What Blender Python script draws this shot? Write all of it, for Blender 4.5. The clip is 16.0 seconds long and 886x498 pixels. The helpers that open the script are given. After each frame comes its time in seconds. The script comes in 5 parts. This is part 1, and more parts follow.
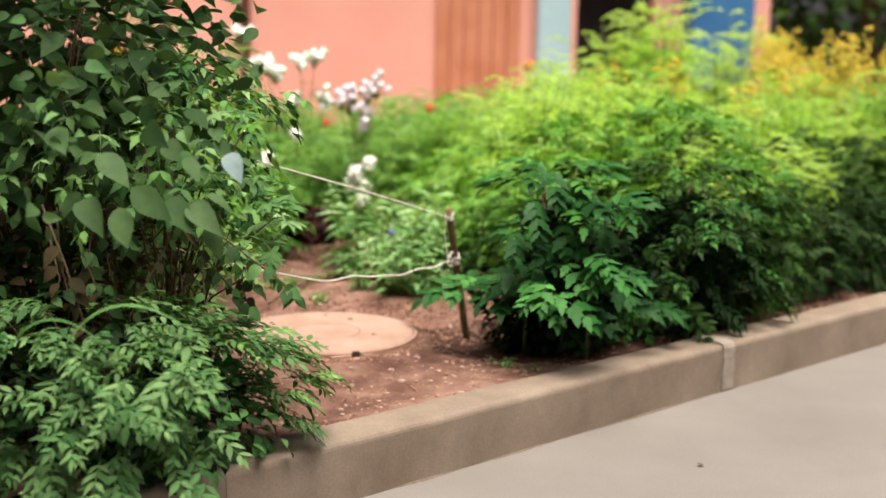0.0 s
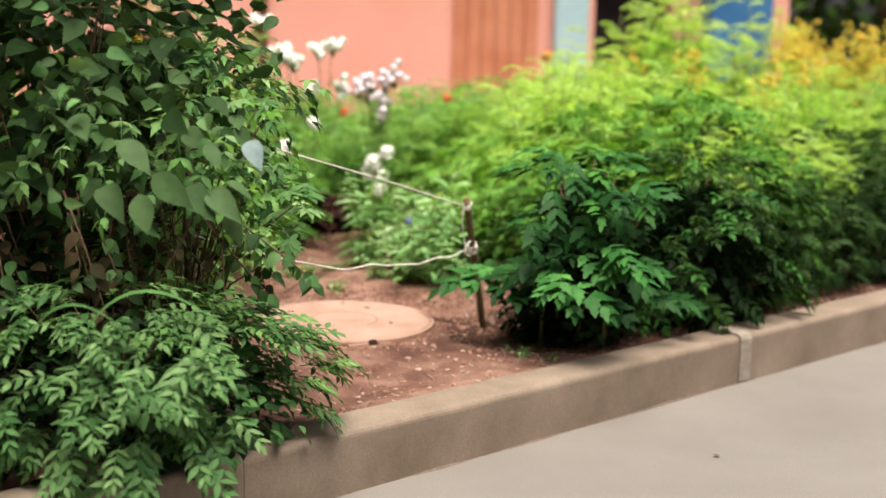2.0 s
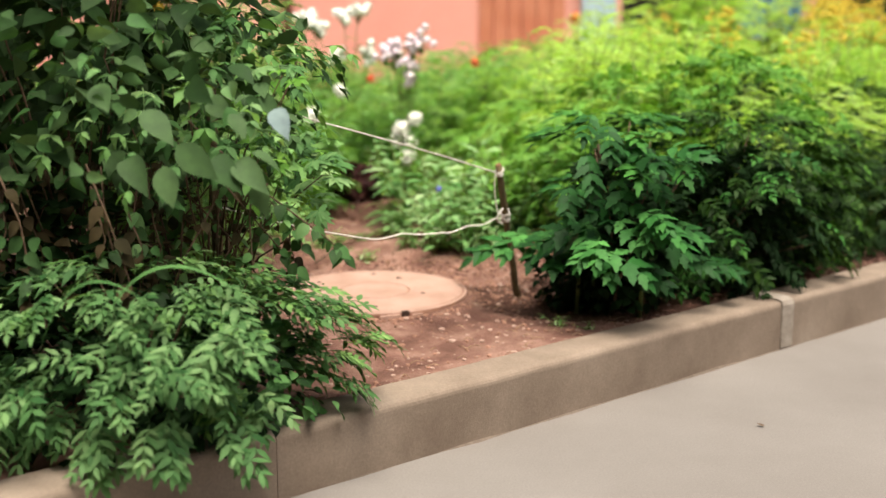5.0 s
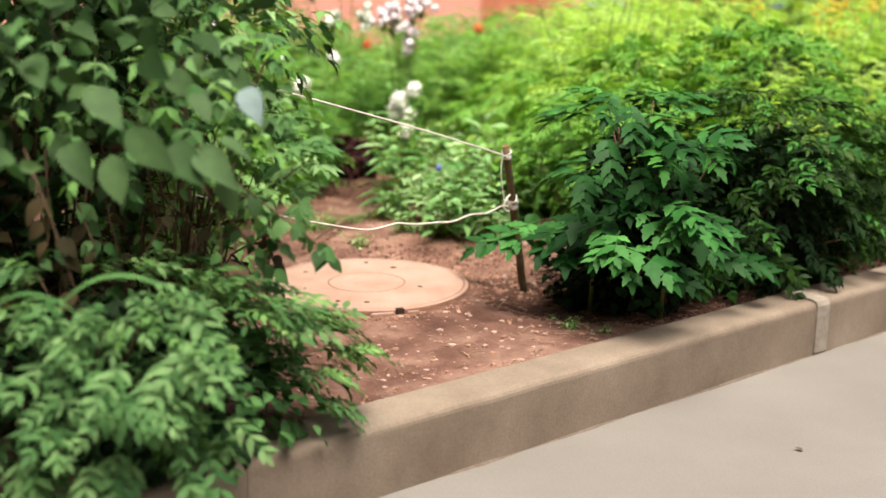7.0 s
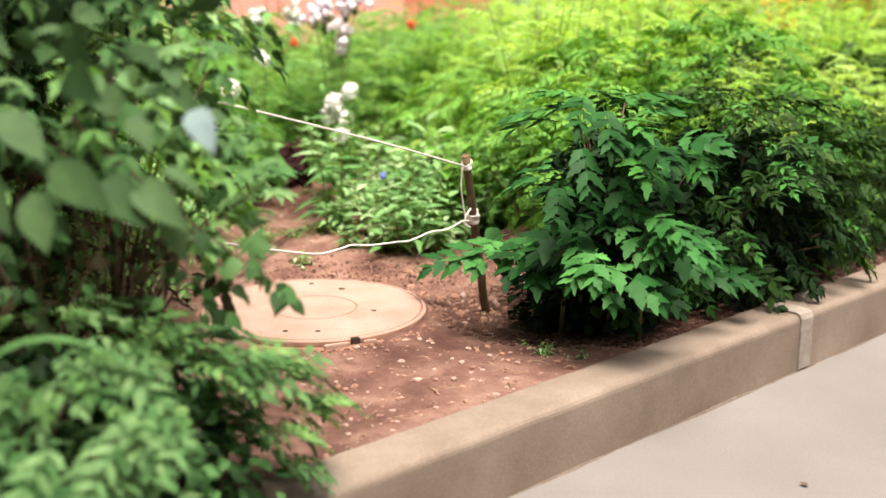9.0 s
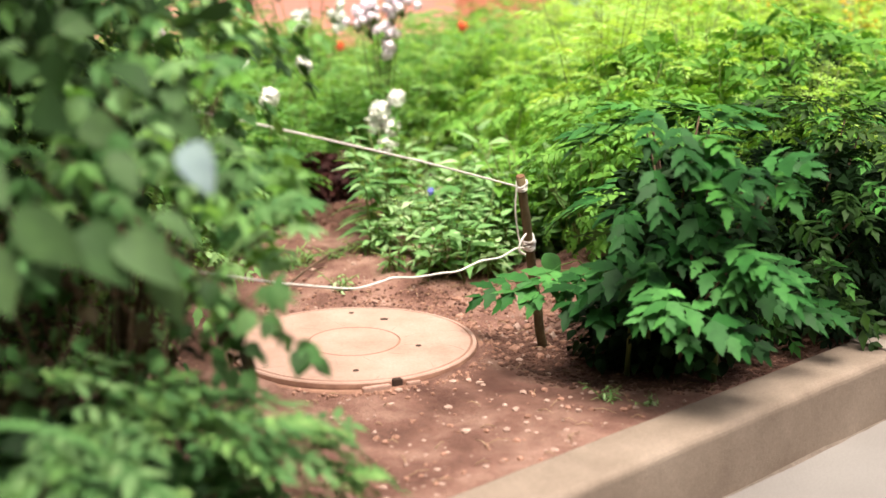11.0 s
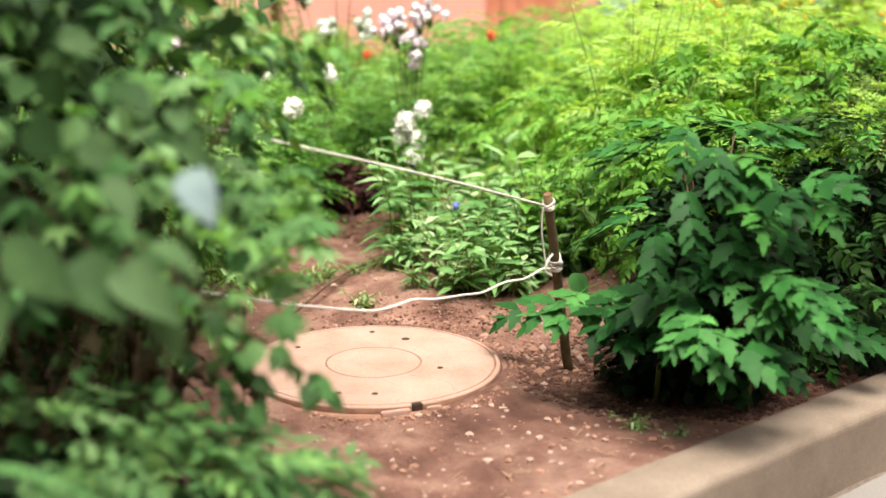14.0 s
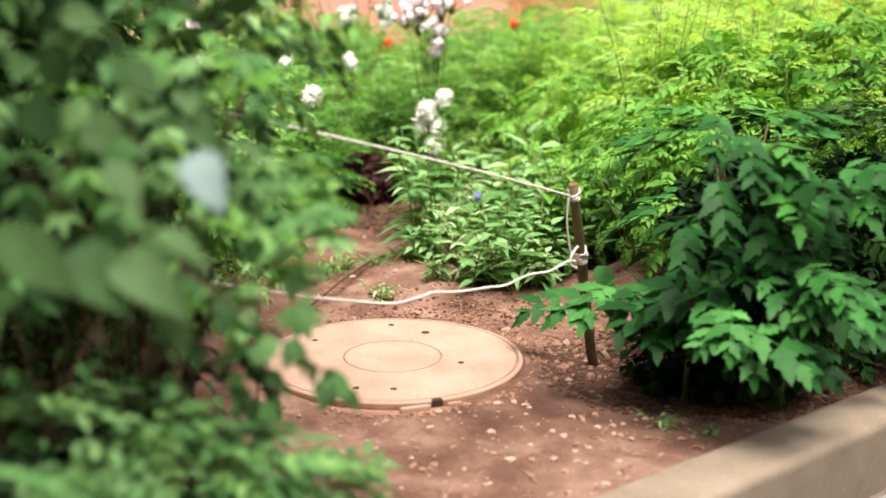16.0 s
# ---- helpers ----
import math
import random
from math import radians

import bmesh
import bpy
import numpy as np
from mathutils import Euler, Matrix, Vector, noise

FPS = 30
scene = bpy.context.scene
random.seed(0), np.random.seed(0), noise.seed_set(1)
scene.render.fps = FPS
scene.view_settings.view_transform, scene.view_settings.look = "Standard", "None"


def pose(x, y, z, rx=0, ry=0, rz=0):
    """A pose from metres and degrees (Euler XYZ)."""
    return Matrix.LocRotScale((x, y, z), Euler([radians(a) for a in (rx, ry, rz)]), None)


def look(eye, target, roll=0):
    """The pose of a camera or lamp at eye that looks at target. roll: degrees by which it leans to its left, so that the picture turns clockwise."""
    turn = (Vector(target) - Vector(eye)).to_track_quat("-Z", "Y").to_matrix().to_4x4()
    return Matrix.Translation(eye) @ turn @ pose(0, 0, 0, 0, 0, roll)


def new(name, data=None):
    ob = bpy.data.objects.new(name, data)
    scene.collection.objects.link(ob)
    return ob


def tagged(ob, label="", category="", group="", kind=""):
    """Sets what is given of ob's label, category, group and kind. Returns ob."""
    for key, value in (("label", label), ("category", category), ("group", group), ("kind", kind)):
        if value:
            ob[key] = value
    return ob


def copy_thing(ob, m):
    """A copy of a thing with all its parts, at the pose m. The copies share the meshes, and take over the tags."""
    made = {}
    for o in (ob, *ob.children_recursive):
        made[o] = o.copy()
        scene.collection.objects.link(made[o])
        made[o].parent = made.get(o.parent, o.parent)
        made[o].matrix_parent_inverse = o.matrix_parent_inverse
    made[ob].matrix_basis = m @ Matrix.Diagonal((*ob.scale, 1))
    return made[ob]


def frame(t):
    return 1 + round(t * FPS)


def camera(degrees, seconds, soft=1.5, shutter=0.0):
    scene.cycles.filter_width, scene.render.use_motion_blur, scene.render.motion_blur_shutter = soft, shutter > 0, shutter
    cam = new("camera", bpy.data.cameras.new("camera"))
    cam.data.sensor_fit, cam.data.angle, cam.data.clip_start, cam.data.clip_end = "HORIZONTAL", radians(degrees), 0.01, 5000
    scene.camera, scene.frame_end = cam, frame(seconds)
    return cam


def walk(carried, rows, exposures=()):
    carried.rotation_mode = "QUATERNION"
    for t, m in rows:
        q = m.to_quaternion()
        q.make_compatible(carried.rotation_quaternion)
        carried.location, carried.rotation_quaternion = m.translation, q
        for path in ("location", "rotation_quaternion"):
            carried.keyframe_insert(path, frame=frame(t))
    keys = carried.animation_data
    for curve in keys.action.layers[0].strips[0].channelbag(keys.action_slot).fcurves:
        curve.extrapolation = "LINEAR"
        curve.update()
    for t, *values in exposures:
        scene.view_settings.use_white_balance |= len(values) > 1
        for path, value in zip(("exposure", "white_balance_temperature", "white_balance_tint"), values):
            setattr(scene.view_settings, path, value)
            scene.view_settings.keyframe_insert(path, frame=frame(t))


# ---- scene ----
cam = camera(40.3, 16.0)
PATH = [
    (0, (-0.257, -0.434, 0.979), (-0.142, 1.536, 0.652), 0.9),
    (0.5, (-0.26, -0.454, 0.986), (-0.155, 1.515, 0.65), 0.9),
    (1, (-0.262, -0.447, 0.978), (-0.163, 1.521, 0.634), 1.0),
    (1.5, (-0.264, -0.444, 0.979), (-0.168, 1.523, 0.635), 1.2),
    (2, (-0.265, -0.44, 0.976), (-0.175, 1.528, 0.633), 1.2),
    (2.5, (-0.269, -0.441, 0.977), (-0.181, 1.525, 0.623), 1.2),
    (3, (-0.275, -0.441, 0.979), (-0.191, 1.525, 0.626), 0.8),
    (3.5, (-0.272, -0.431, 0.975), (-0.186, 1.535, 0.616), 0.8),
    (4, (-0.282, -0.412, 0.966), (-0.209, 1.551, 0.591), 0.5),
    (6.3, (-0.263, -0.108, 0.965), (-0.238, 1.847, 0.544), 0.1),
    (6.5, (-0.278, -0.049, 0.97), (-0.245, 1.905, 0.542), 0.4),
    (7, (-0.273, 0.055, 0.962), (-0.225, 2.001, 0.506), 0.9),
    (7.5, (-0.316, 0.205, 0.957), (-0.212, 2.15, 0.501), 0.4),
    (8, (-0.347, 0.291, 0.964), (-0.194, 2.23, 0.5), 0.7),
    (8.5, (-0.361, 0.339, 0.965), (-0.186, 2.277, 0.501), 0.7),
    (9, (-0.37, 0.38, 0.964), (-0.186, 2.316, 0.497), 0.3),
    (9.5, (-0.373, 0.435, 0.967), (-0.213, 2.374, 0.504), 0.6),
    (9.7, (-0.369, 0.475, 0.963), (-0.223, 2.416, 0.504), -0.0),
    (12, (-0.326, 0.806, 0.963), (-0.249, 2.747, 0.487), 0.2),
    (12.5, (-0.329, 0.813, 0.969), (-0.251, 2.755, 0.498), 0.3),
    (13, (-0.336, 0.812, 0.967), (-0.273, 2.757, 0.507), 0.3),
    (13.5, (-0.333, 0.812, 0.973), (-0.277, 2.759, 0.52), 0.4),
    (14, (-0.319, 0.815, 0.972), (-0.27, 2.761, 0.512), 0.1),
    (14.5, (-0.311, 0.827, 0.965), (-0.267, 2.772, 0.501), -0.1),
    (15, (-0.312, 0.834, 0.962), (-0.289, 2.78, 0.498), 0.0),
    (15.5, (-0.313, 0.862, 0.957), (-0.308, 2.807, 0.491), 0.3),
    (16, (-0.321, 0.9, 0.95), (-0.305, 2.843, 0.477), 0.2),
]
walk(cam, [(t, look(e, g, r)) for t, e, g, r in PATH], [(0, 0.86, 6700, 13), (4.2, 0.86, 6700, 13), (6.5, 0.95, 6700, 11), (7.5, 1.05, 6700, 13), (8, 1.17, 6650, 15), (9.5, 1.2, 6600, 15), (12, 1.14, 6600, 14), (13.5, 1.14, 6550, 12), (14.5, 1.14, 6550, 11), (16, 1.14, 6550, 10)])
cam.data.dof.use_dof = True
cam.data.dof.focus_distance = 3.1
cam.data.dof.aperture_fstop = 1.75

# ---- light ----
SUN_EL, SUN_AZ = 73.0, 160.0      # degrees; azimuth from +y towards +x
world = bpy.data.worlds.new("world")
scene.world = world
world.use_nodes = True
wn = world.node_tree
sky = wn.nodes.new("ShaderNodeTexSky")
sky.sky_type, sky.sun_disc = "NISHITA", False
sky.sun_elevation, sky.sun_rotation = radians(SUN_EL), radians(SUN_AZ)
sky.dust_density, sky.ozone_density = 6.0, 1.0
haze = wn.nodes.new("ShaderNodeHueSaturation")      # thin cloud: a paler sky
haze.inputs["Saturation"].default_value = 0.35
wn.links.new(sky.outputs[0], haze.inputs["Color"])
wn.links.new(haze.outputs[0], wn.nodes["Background"].inputs[0])
wn.nodes["Background"].inputs[1].default_value = 0.072
sun = new("sun", bpy.data.lights.new("sun", "SUN"))
sun.data.energy, sun.data.angle, sun.data.color = 3.85, radians(38), (1.0, 0.92, 0.78)
_d = Vector((math.sin(radians(SUN_AZ)) * math.cos(radians(SUN_EL)), math.cos(radians(SUN_AZ)) * math.cos(radians(SUN_EL)), math.sin(radians(SUN_EL))))
sun.matrix_world = look(_d * 30, (0, 0, 0))

R = random.Random(7)


# ---- materials ----
def nodes_of(name, rough=0.8, spec=0.3):
    m = bpy.data.materials.new(name)
    m.use_nodes = True
    nt = m.node_tree
    b = nt.nodes["Principled BSDF"]
    b.inputs["Roughness"].default_value = rough
    b.inputs["Specular IOR Level"].default_value = spec
    return m, nt, b


def noise_ramp(nt, scale, stops, detail=6.0, rough=0.6, vec=None):
    n = nt.nodes.new("ShaderNodeTexNoise")
    n.inputs["Scale"].default_value, n.inputs["Detail"].default_value, n.inputs["Roughness"].default_value = scale, detail, rough
    if vec is not None:
        nt.links.new(vec, n.inputs["Vector"])
    r = nt.nodes.new("ShaderNodeValToRGB")
    while len(r.color_ramp.elements) < len(stops):
        r.color_ramp.elements.new(0.5)
    for e, (p, c) in zip(r.color_ramp.elements, stops):
        e.position, e.color = p, (*c, 1)
    nt.links.new(n.outputs["Fac"], r.inputs["Fac"])
    return n, r


def mix(nt, a, b, fac, mode="MIX"):
    x = nt.nodes.new("ShaderNodeMix")
    x.data_type, x.blend_type = "RGBA", mode
    for sock, v in ((x.inputs["A"], a), (x.inputs["B"], b)):
        if isinstance(v, tuple):
            sock.default_value = (*v, 1)
        else:
            nt.links.new(v, sock)
    if isinstance(fac, float):
        x.inputs["Factor"].default_value = fac
    else:
        nt.links.new(fac, x.inputs["Factor"])
    return x.outputs["Result"]


def bump(nt, b, height, strength, dist):
    k = nt.nodes.new("ShaderNodeBump")
    k.inputs["Strength"].default_value, k.inputs["Distance"].default_value = strength, dist
    nt.links.new(height, k.inputs["Height"])
    nt.links.new(k.outputs[0], b.inputs["Normal"])


def world_pos(nt):
    return nt.nodes.new("ShaderNodeNewGeometry").outputs["Position"]


def leaf_mat(name, dark, mid, light, trans=0.35, rough=0.45, spec=0.13):
    """Leaf: colour varies from leaf to leaf and softly over each blade; part of the light goes through."""
    m, nt, b = nodes_of(name, rough + 0.05, spec)
    oi = nt.nodes.new("ShaderNodeObjectInfo")
    ge = nt.nodes.new("ShaderNodeNewGeometry")
    r = nt.nodes.new("ShaderNodeValToRGB")
    r.color_ramp.elements[0].color, r.color_ramp.elements[1].color = (*dark, 1), (*light, 1)
    e = r.color_ramp.elements.new(0.5)
    e.color = (*mid, 1)
    add = nt.nodes.new("ShaderNodeMath")
    add.operation = "ADD"
    nt.links.new(oi.outputs["Random"], add.inputs[0])
    nt.links.new(ge.outputs["Random Per Island"], add.inputs[1])
    half = nt.nodes.new("ShaderNodeMath")
    half.operation = "MULTIPLY"
    half.inputs[1].default_value = 0.5
    nt.links.new(add.outputs[0], half.inputs[0])
    nt.links.new(half.outputs[0], r.inputs["Fac"])
    n, nr = noise_ramp(nt, 35.0, [(0.3, (0.72, 0.72, 0.72)), (0.75, (1.12, 1.12, 1.0))], vec=ge.outputs["Position"])
    col = mix(nt, r.outputs["Color"], nr.outputs["Color"], 1.0, "MULTIPLY")
    nt.links.new(col, b.inputs["Base Color"])
    n2 = nt.nodes.new("ShaderNodeTexNoise")
    n2.inputs["Scale"].default_value = 160.0
    nt.links.new(ge.outputs["Position"], n2.inputs["Vector"])
    bump(nt, b, n2.outputs["Fac"], 0.25, 0.002)
    t = nt.nodes.new("ShaderNodeBsdfTranslucent")
    warm = mix(nt, col, (1.25, 1.15, 0.45), 1.0, "MULTIPLY")
    nt.links.new(warm, t.inputs["Color"])
    ms = nt.nodes.new("ShaderNodeMixShader")
    ms.inputs[0].default_value = trans
    nt.links.new(b.outputs[0], ms.inputs[1])
    nt.links.new(t.outputs[0], ms.inputs[2])
    nt.links.new(ms.outputs[0], nt.nodes["Material Output"].inputs["Surface"])
    return m


def plain_mat(name, stops, scale, rough=0.8, bump_scale=60.0, bump_s=0.3, bump_d=0.003, spec=0.3):
    """A surface whose colour wanders between the stops, with a finer grain over it."""
    m, nt, b = nodes_of(name, rough, spec)
    p = world_pos(nt)
    n, r = noise_ramp(nt, scale, stops, vec=p)
    n2, r2 = noise_ramp(nt, bump_scale, [(0.25, (0.78, 0.78, 0.78)), (0.75, (1.14, 1.14, 1.14))], detail=8.0, rough=0.7, vec=p)
    col = mix(nt, r.outputs["Color"], r2.outputs["Color"], 1.0, "MULTIPLY")
    nt.links.new(col, b.inputs["Base Color"])
    bump(nt, b, n2.outputs["Fac"], bump_s, bump_d)
    return m


M_ROAD = plain_mat("road_concrete", [(0.3, (0.172, 0.158, 0.146)), (0.7, (0.214, 0.2, 0.187))], 1.6, 0.85, 180.0, 0.35, 0.002)
M_KERB = plain_mat("kerb_concrete", [(0.25, (0.165, 0.125, 0.095)), (0.55, (0.252, 0.2, 0.157)), (0.8, (0.33, 0.27, 0.218))], 4.0, 0.9, 140.0, 0.5, 0.003)
M_MORTAR = plain_mat("mortar", [(0.3, (0.225, 0.19, 0.157)), (0.7, (0.34, 0.303, 0.262))], 20.0, 0.9)
M_SOIL = plain_mat("soil", [(0.3, (0.095, 0.043, 0.032)), (0.5, (0.2, 0.104, 0.079)), (0.75, (0.38, 0.24, 0.188))], 7.0, 0.95, 75.0, 0.9, 0.012)
snt = M_SOIL.node_tree
sb = snt.nodes["Principled BSDF"]
src = sb.inputs["Base Color"].links[0].from_socket
_, sr = noise_ramp(snt, 1.6, [(0.35, (0.76, 0.73, 0.71)), (0.62, (1.15, 1.15, 1.15))], detail=3.0, vec=world_pos(snt))
snt.links.new(mix(snt, src, sr.outputs["Color"], 1.0, "MULTIPLY"), sb.inputs["Base Color"])
M_CLOD = plain_mat("soil_clod", [(0.25, (0.19, 0.095, 0.065)), (0.75, (0.42, 0.24, 0.175))], 30.0, 0.95, 120.0, 0.6, 0.004)
# dark soil colour, also used as painted shade under the plants
M_HUMUS_SHADE = plain_mat("dark_humus_shade", [(0.25, (0.05, 0.024, 0.017)), (0.75, (0.16, 0.08, 0.057))], 30.0, 0.95, 120.0, 0.6, 0.004)
M_SILT = plain_mat("gutter_silt", [(0.25, (0.1, 0.075, 0.058)), (0.75, (0.18, 0.145, 0.12))], 30.0, 0.95, 120.0, 0.6, 0.004)
M_STONE = plain_mat("pale_stone", [(0.25, (0.26, 0.16, 0.125)), (0.75, (0.47, 0.34, 0.28))], 25.0, 0.85, 150.0, 0.4, 0.002)
M_COVER = plain_mat("cover_polymer", [(0.25, (0.31, 0.19, 0.145)), (0.5, (0.395, 0.255, 0.203)), (0.8, (0.455, 0.315, 0.262))], 7.0, 0.7, 130.0, 0.35, 0.0015)
M_COVER_SIDE = plain_mat("cover_rim_dirt", [(0.3, (0.2, 0.1, 0.07)), (0.7, (0.34, 0.19, 0.13))], 18.0, 0.9)
# near-black brown: the shade inside holes and notch, given as colour
M_DARK = plain_mat("recess_shade", [(0.3, (0.03, 0.018, 0.014)), (0.7, (0.06, 0.035, 0.025))], 40.0, 0.95)
M_STAKE = plain_mat("weathered_stake", [(0.25, (0.065, 0.05, 0.024)), (0.75, (0.2, 0.155, 0.078))], 22.0, 0.85, 260.0, 0.6, 0.002)
M_CUT = plain_mat("cut_wood", [(0.3, (0.14, 0.07, 0.035)), (0.7, (0.24, 0.13, 0.07))], 60.0, 0.8)
M_ROPE = plain_mat("white_rope", [(0.3, (0.66, 0.62, 0.56)), (0.7, (0.82, 0.8, 0.76))], 30.0, 0.8, 500.0, 0.6, 0.001)
M_STEM = plain_mat("green_stem", [(0.3, (0.1, 0.15, 0.035)), (0.7, (0.17, 0.2, 0.06))], 20.0, 0.6)
M_TWIG = plain_mat("brown_twig", [(0.3, (0.06, 0.035, 0.022)), (0.7, (0.13, 0.085, 0.05))], 30.0, 0.8)
M_LITTER = plain_mat("dry_litter", [(0.3, (0.22, 0.13, 0.07)), (0.7, (0.44, 0.31, 0.2))], 40.0, 0.9)
M_CORAL = plain_mat("coral_plaster", [(0.3, (0.93, 0.44, 0.355)), (0.7, (0.96, 0.52, 0.43))], 1.2, 0.85, 60.0, 0.3, 0.004)
M_RUST = plain_mat("rust_orange_boards", [(0.3, (0.6, 0.22, 0.12)), (0.7, (0.74, 0.33, 0.2))], 3.0, 0.8)
M_BLUE = plain_mat("blue_paint", [(0.3, (0.035, 0.15, 0.36)), (0.7, (0.06, 0.22, 0.46))], 2.0, 0.5)
M_PALEBLUE = plain_mat("pale_blue_paint", [(0.3, (0.42, 0.66, 0.75)), (0.7, (0.53, 0.74, 0.81))], 2.0, 0.5)
M_DOOR = plain_mat("dark_doorway", [(0.3, (0.012, 0.01, 0.014)), (0.7, (0.03, 0.024, 0.03))], 3.0, 0.7)
M_ROOF = plain_mat("roof_sheet", [(0.3, (0.16, 0.08, 0.06)), (0.7, (0.22, 0.12, 0.09))], 2.0, 0.6)
M_WHITE = plain_mat("white_petal", [(0.3, (0.84, 0.84, 0.76)), (0.7, (0.93, 0.93, 0.9))], 60.0, 0.6)
M_PINK = plain_mat("pale_pink_petal", [(0.3, (0.8, 0.64, 0.76)), (0.7, (0.9, 0.83, 0.86))], 30.0, 0.6)
M_RED = plain_mat("red_petal", [(0.3, (0.75, 0.08, 0.03)), (0.7, (0.85, 0.16, 0.06))], 40.0, 0.6)
M_YELLOW = plain_mat("yellow_petal", [(0.3, (0.68, 0.46, 0.04)), (0.7, (0.78, 0.6, 0.09))], 30.0, 0.6)
M_BLUEFL = plain_mat("blue_petal", [(0.3, (0.08, 0.09, 0.5)), (0.7, (0.2, 0.22, 0.75))], 40.0, 0.6)
M_LEAF_A = leaf_mat("shrub_leaf", (0.004, 0.026, 0.005), (0.024, 0.118, 0.026), (0.12, 0.38, 0.095), 0.12, 0.5, 0.14)
M_LEAF_YOUNG = leaf_mat("young_shrub_leaf", (0.015, 0.08, 0.015), (0.05, 0.19, 0.035), (0.14, 0.38, 0.085), 0.2, 0.55)
M_LEAF_LIME = leaf_mat("lime_leaf", (0.22, 0.47, 0.1), (0.41, 0.68, 0.19), (0.63, 0.84, 0.37), 0.5, 0.5)
M_LEAF_MID = leaf_mat("fresh_leaf", (0.078, 0.225, 0.037), (0.152, 0.37, 0.063), (0.3, 0.56, 0.115), 0.35, 0.5)
M_LEAF_E = leaf_mat("phlox_leaf", (0.07, 0.215, 0.055), (0.235, 0.46, 0.18), (0.57, 0.75, 0.46), 0.3, 0.5)
M_LEAF_CUT = leaf_mat("cut_leaf", (0.1, 0.27, 0.07), (0.22, 0.44, 0.15), (0.42, 0.63, 0.31), 0.3, 0.5)
M_LEAF_DARK = leaf_mat("feathery_leaf", (0.08, 0.25, 0.07), (0.23, 0.48, 0.16), (0.43, 0.67, 0.29), 0.45, 0.5)
M_LEAF_OLIVE = leaf_mat("olive_leaf", (0.007, 0.023, 0.004), (0.022, 0.064, 0.01), (0.072, 0.152, 0.023), 0.2, 0.5)
M_LEAF_BIG = leaf_mat("broad_leaf", (0.008, 0.024, 0.008), (0.034, 0.084, 0.026), (0.12, 0.21, 0.095), 0.16, 0.55)
M_LEAF_FROND = leaf_mat("mound_leaf", (0.028, 0.1, 0.028), (0.09, 0.22, 0.074), (0.235, 0.4, 0.175), 0.2, 0.55)
M_LEAF_MOUND = leaf_mat("fern_leaf", (0.024, 0.088, 0.026), (0.082, 0.195, 0.068), (0.215, 0.365, 0.16), 0.2, 0.55)
M_LEAF_TIP = leaf_mat("fern_tip_leaf", (0.06, 0.16, 0.045), (0.14, 0.3, 0.09), (0.28, 0.46, 0.17), 0.25, 0.5)
M_LEAF_PALE = leaf_mat("pale_leaf", (0.27, 0.38, 0.42), (0.3, 0.42, 0.46), (0.33, 0.46, 0.5), 0.15, 0.5)
# near-black leaf: the shade deep inside the plants, put into its colour
M_LEAF_SHADE = leaf_mat("inner_shade_leaf", (0.004, 0.016, 0.004), (0.01, 0.036, 0.008), (0.022, 0.06, 0.014), 0.1, 0.6)
# near-black maroon: colour standing for the shade of the hollow
M_LEAF_MAROON_SHADE = leaf_mat("maroon_shade_leaf", (0.012, 0.004, 0.004), (0.03, 0.008, 0.008), (0.06, 0.018, 0.014), 0.1, 0.6)
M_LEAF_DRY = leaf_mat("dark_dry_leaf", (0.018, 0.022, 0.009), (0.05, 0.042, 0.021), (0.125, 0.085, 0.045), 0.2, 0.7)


# ---- mesh helpers ----
def mesh_of(name, V, F, material, smooth=True):
    me = bpy.data.meshes.new(name)
    me.from_pydata([tuple(v) for v in V], [], F)
    me.materials.append(material)
    if smooth:
        me.polygons.foreach_set("use_smooth", [True] * len(me.polygons))
    me.update()
    return me


def thing(name, loc=(0, 0, 0), label="", category="", group="", kind=""):
    e = new(name)
    e.empty_display_size = 0.1
    e.location = loc
    return tagged(e, label, category, group, kind)


def put_part(name, me, parent, m=None, label=""):
    ob = new(name, me)
    ob.parent = parent
    if m is not None:
        ob.matrix_basis = m
    return tagged(ob, label)


def part(name, bm, material, parent, label="", smooth=False):
    me = bpy.data.meshes.new(name)
    bm.to_mesh(me)
    bm.free()
    me.materials.append(material)
    if smooth:
        me.polygons.foreach_set("use_smooth", [True] * len(me.polygons))
    return put_part(name, me, parent, None, label)


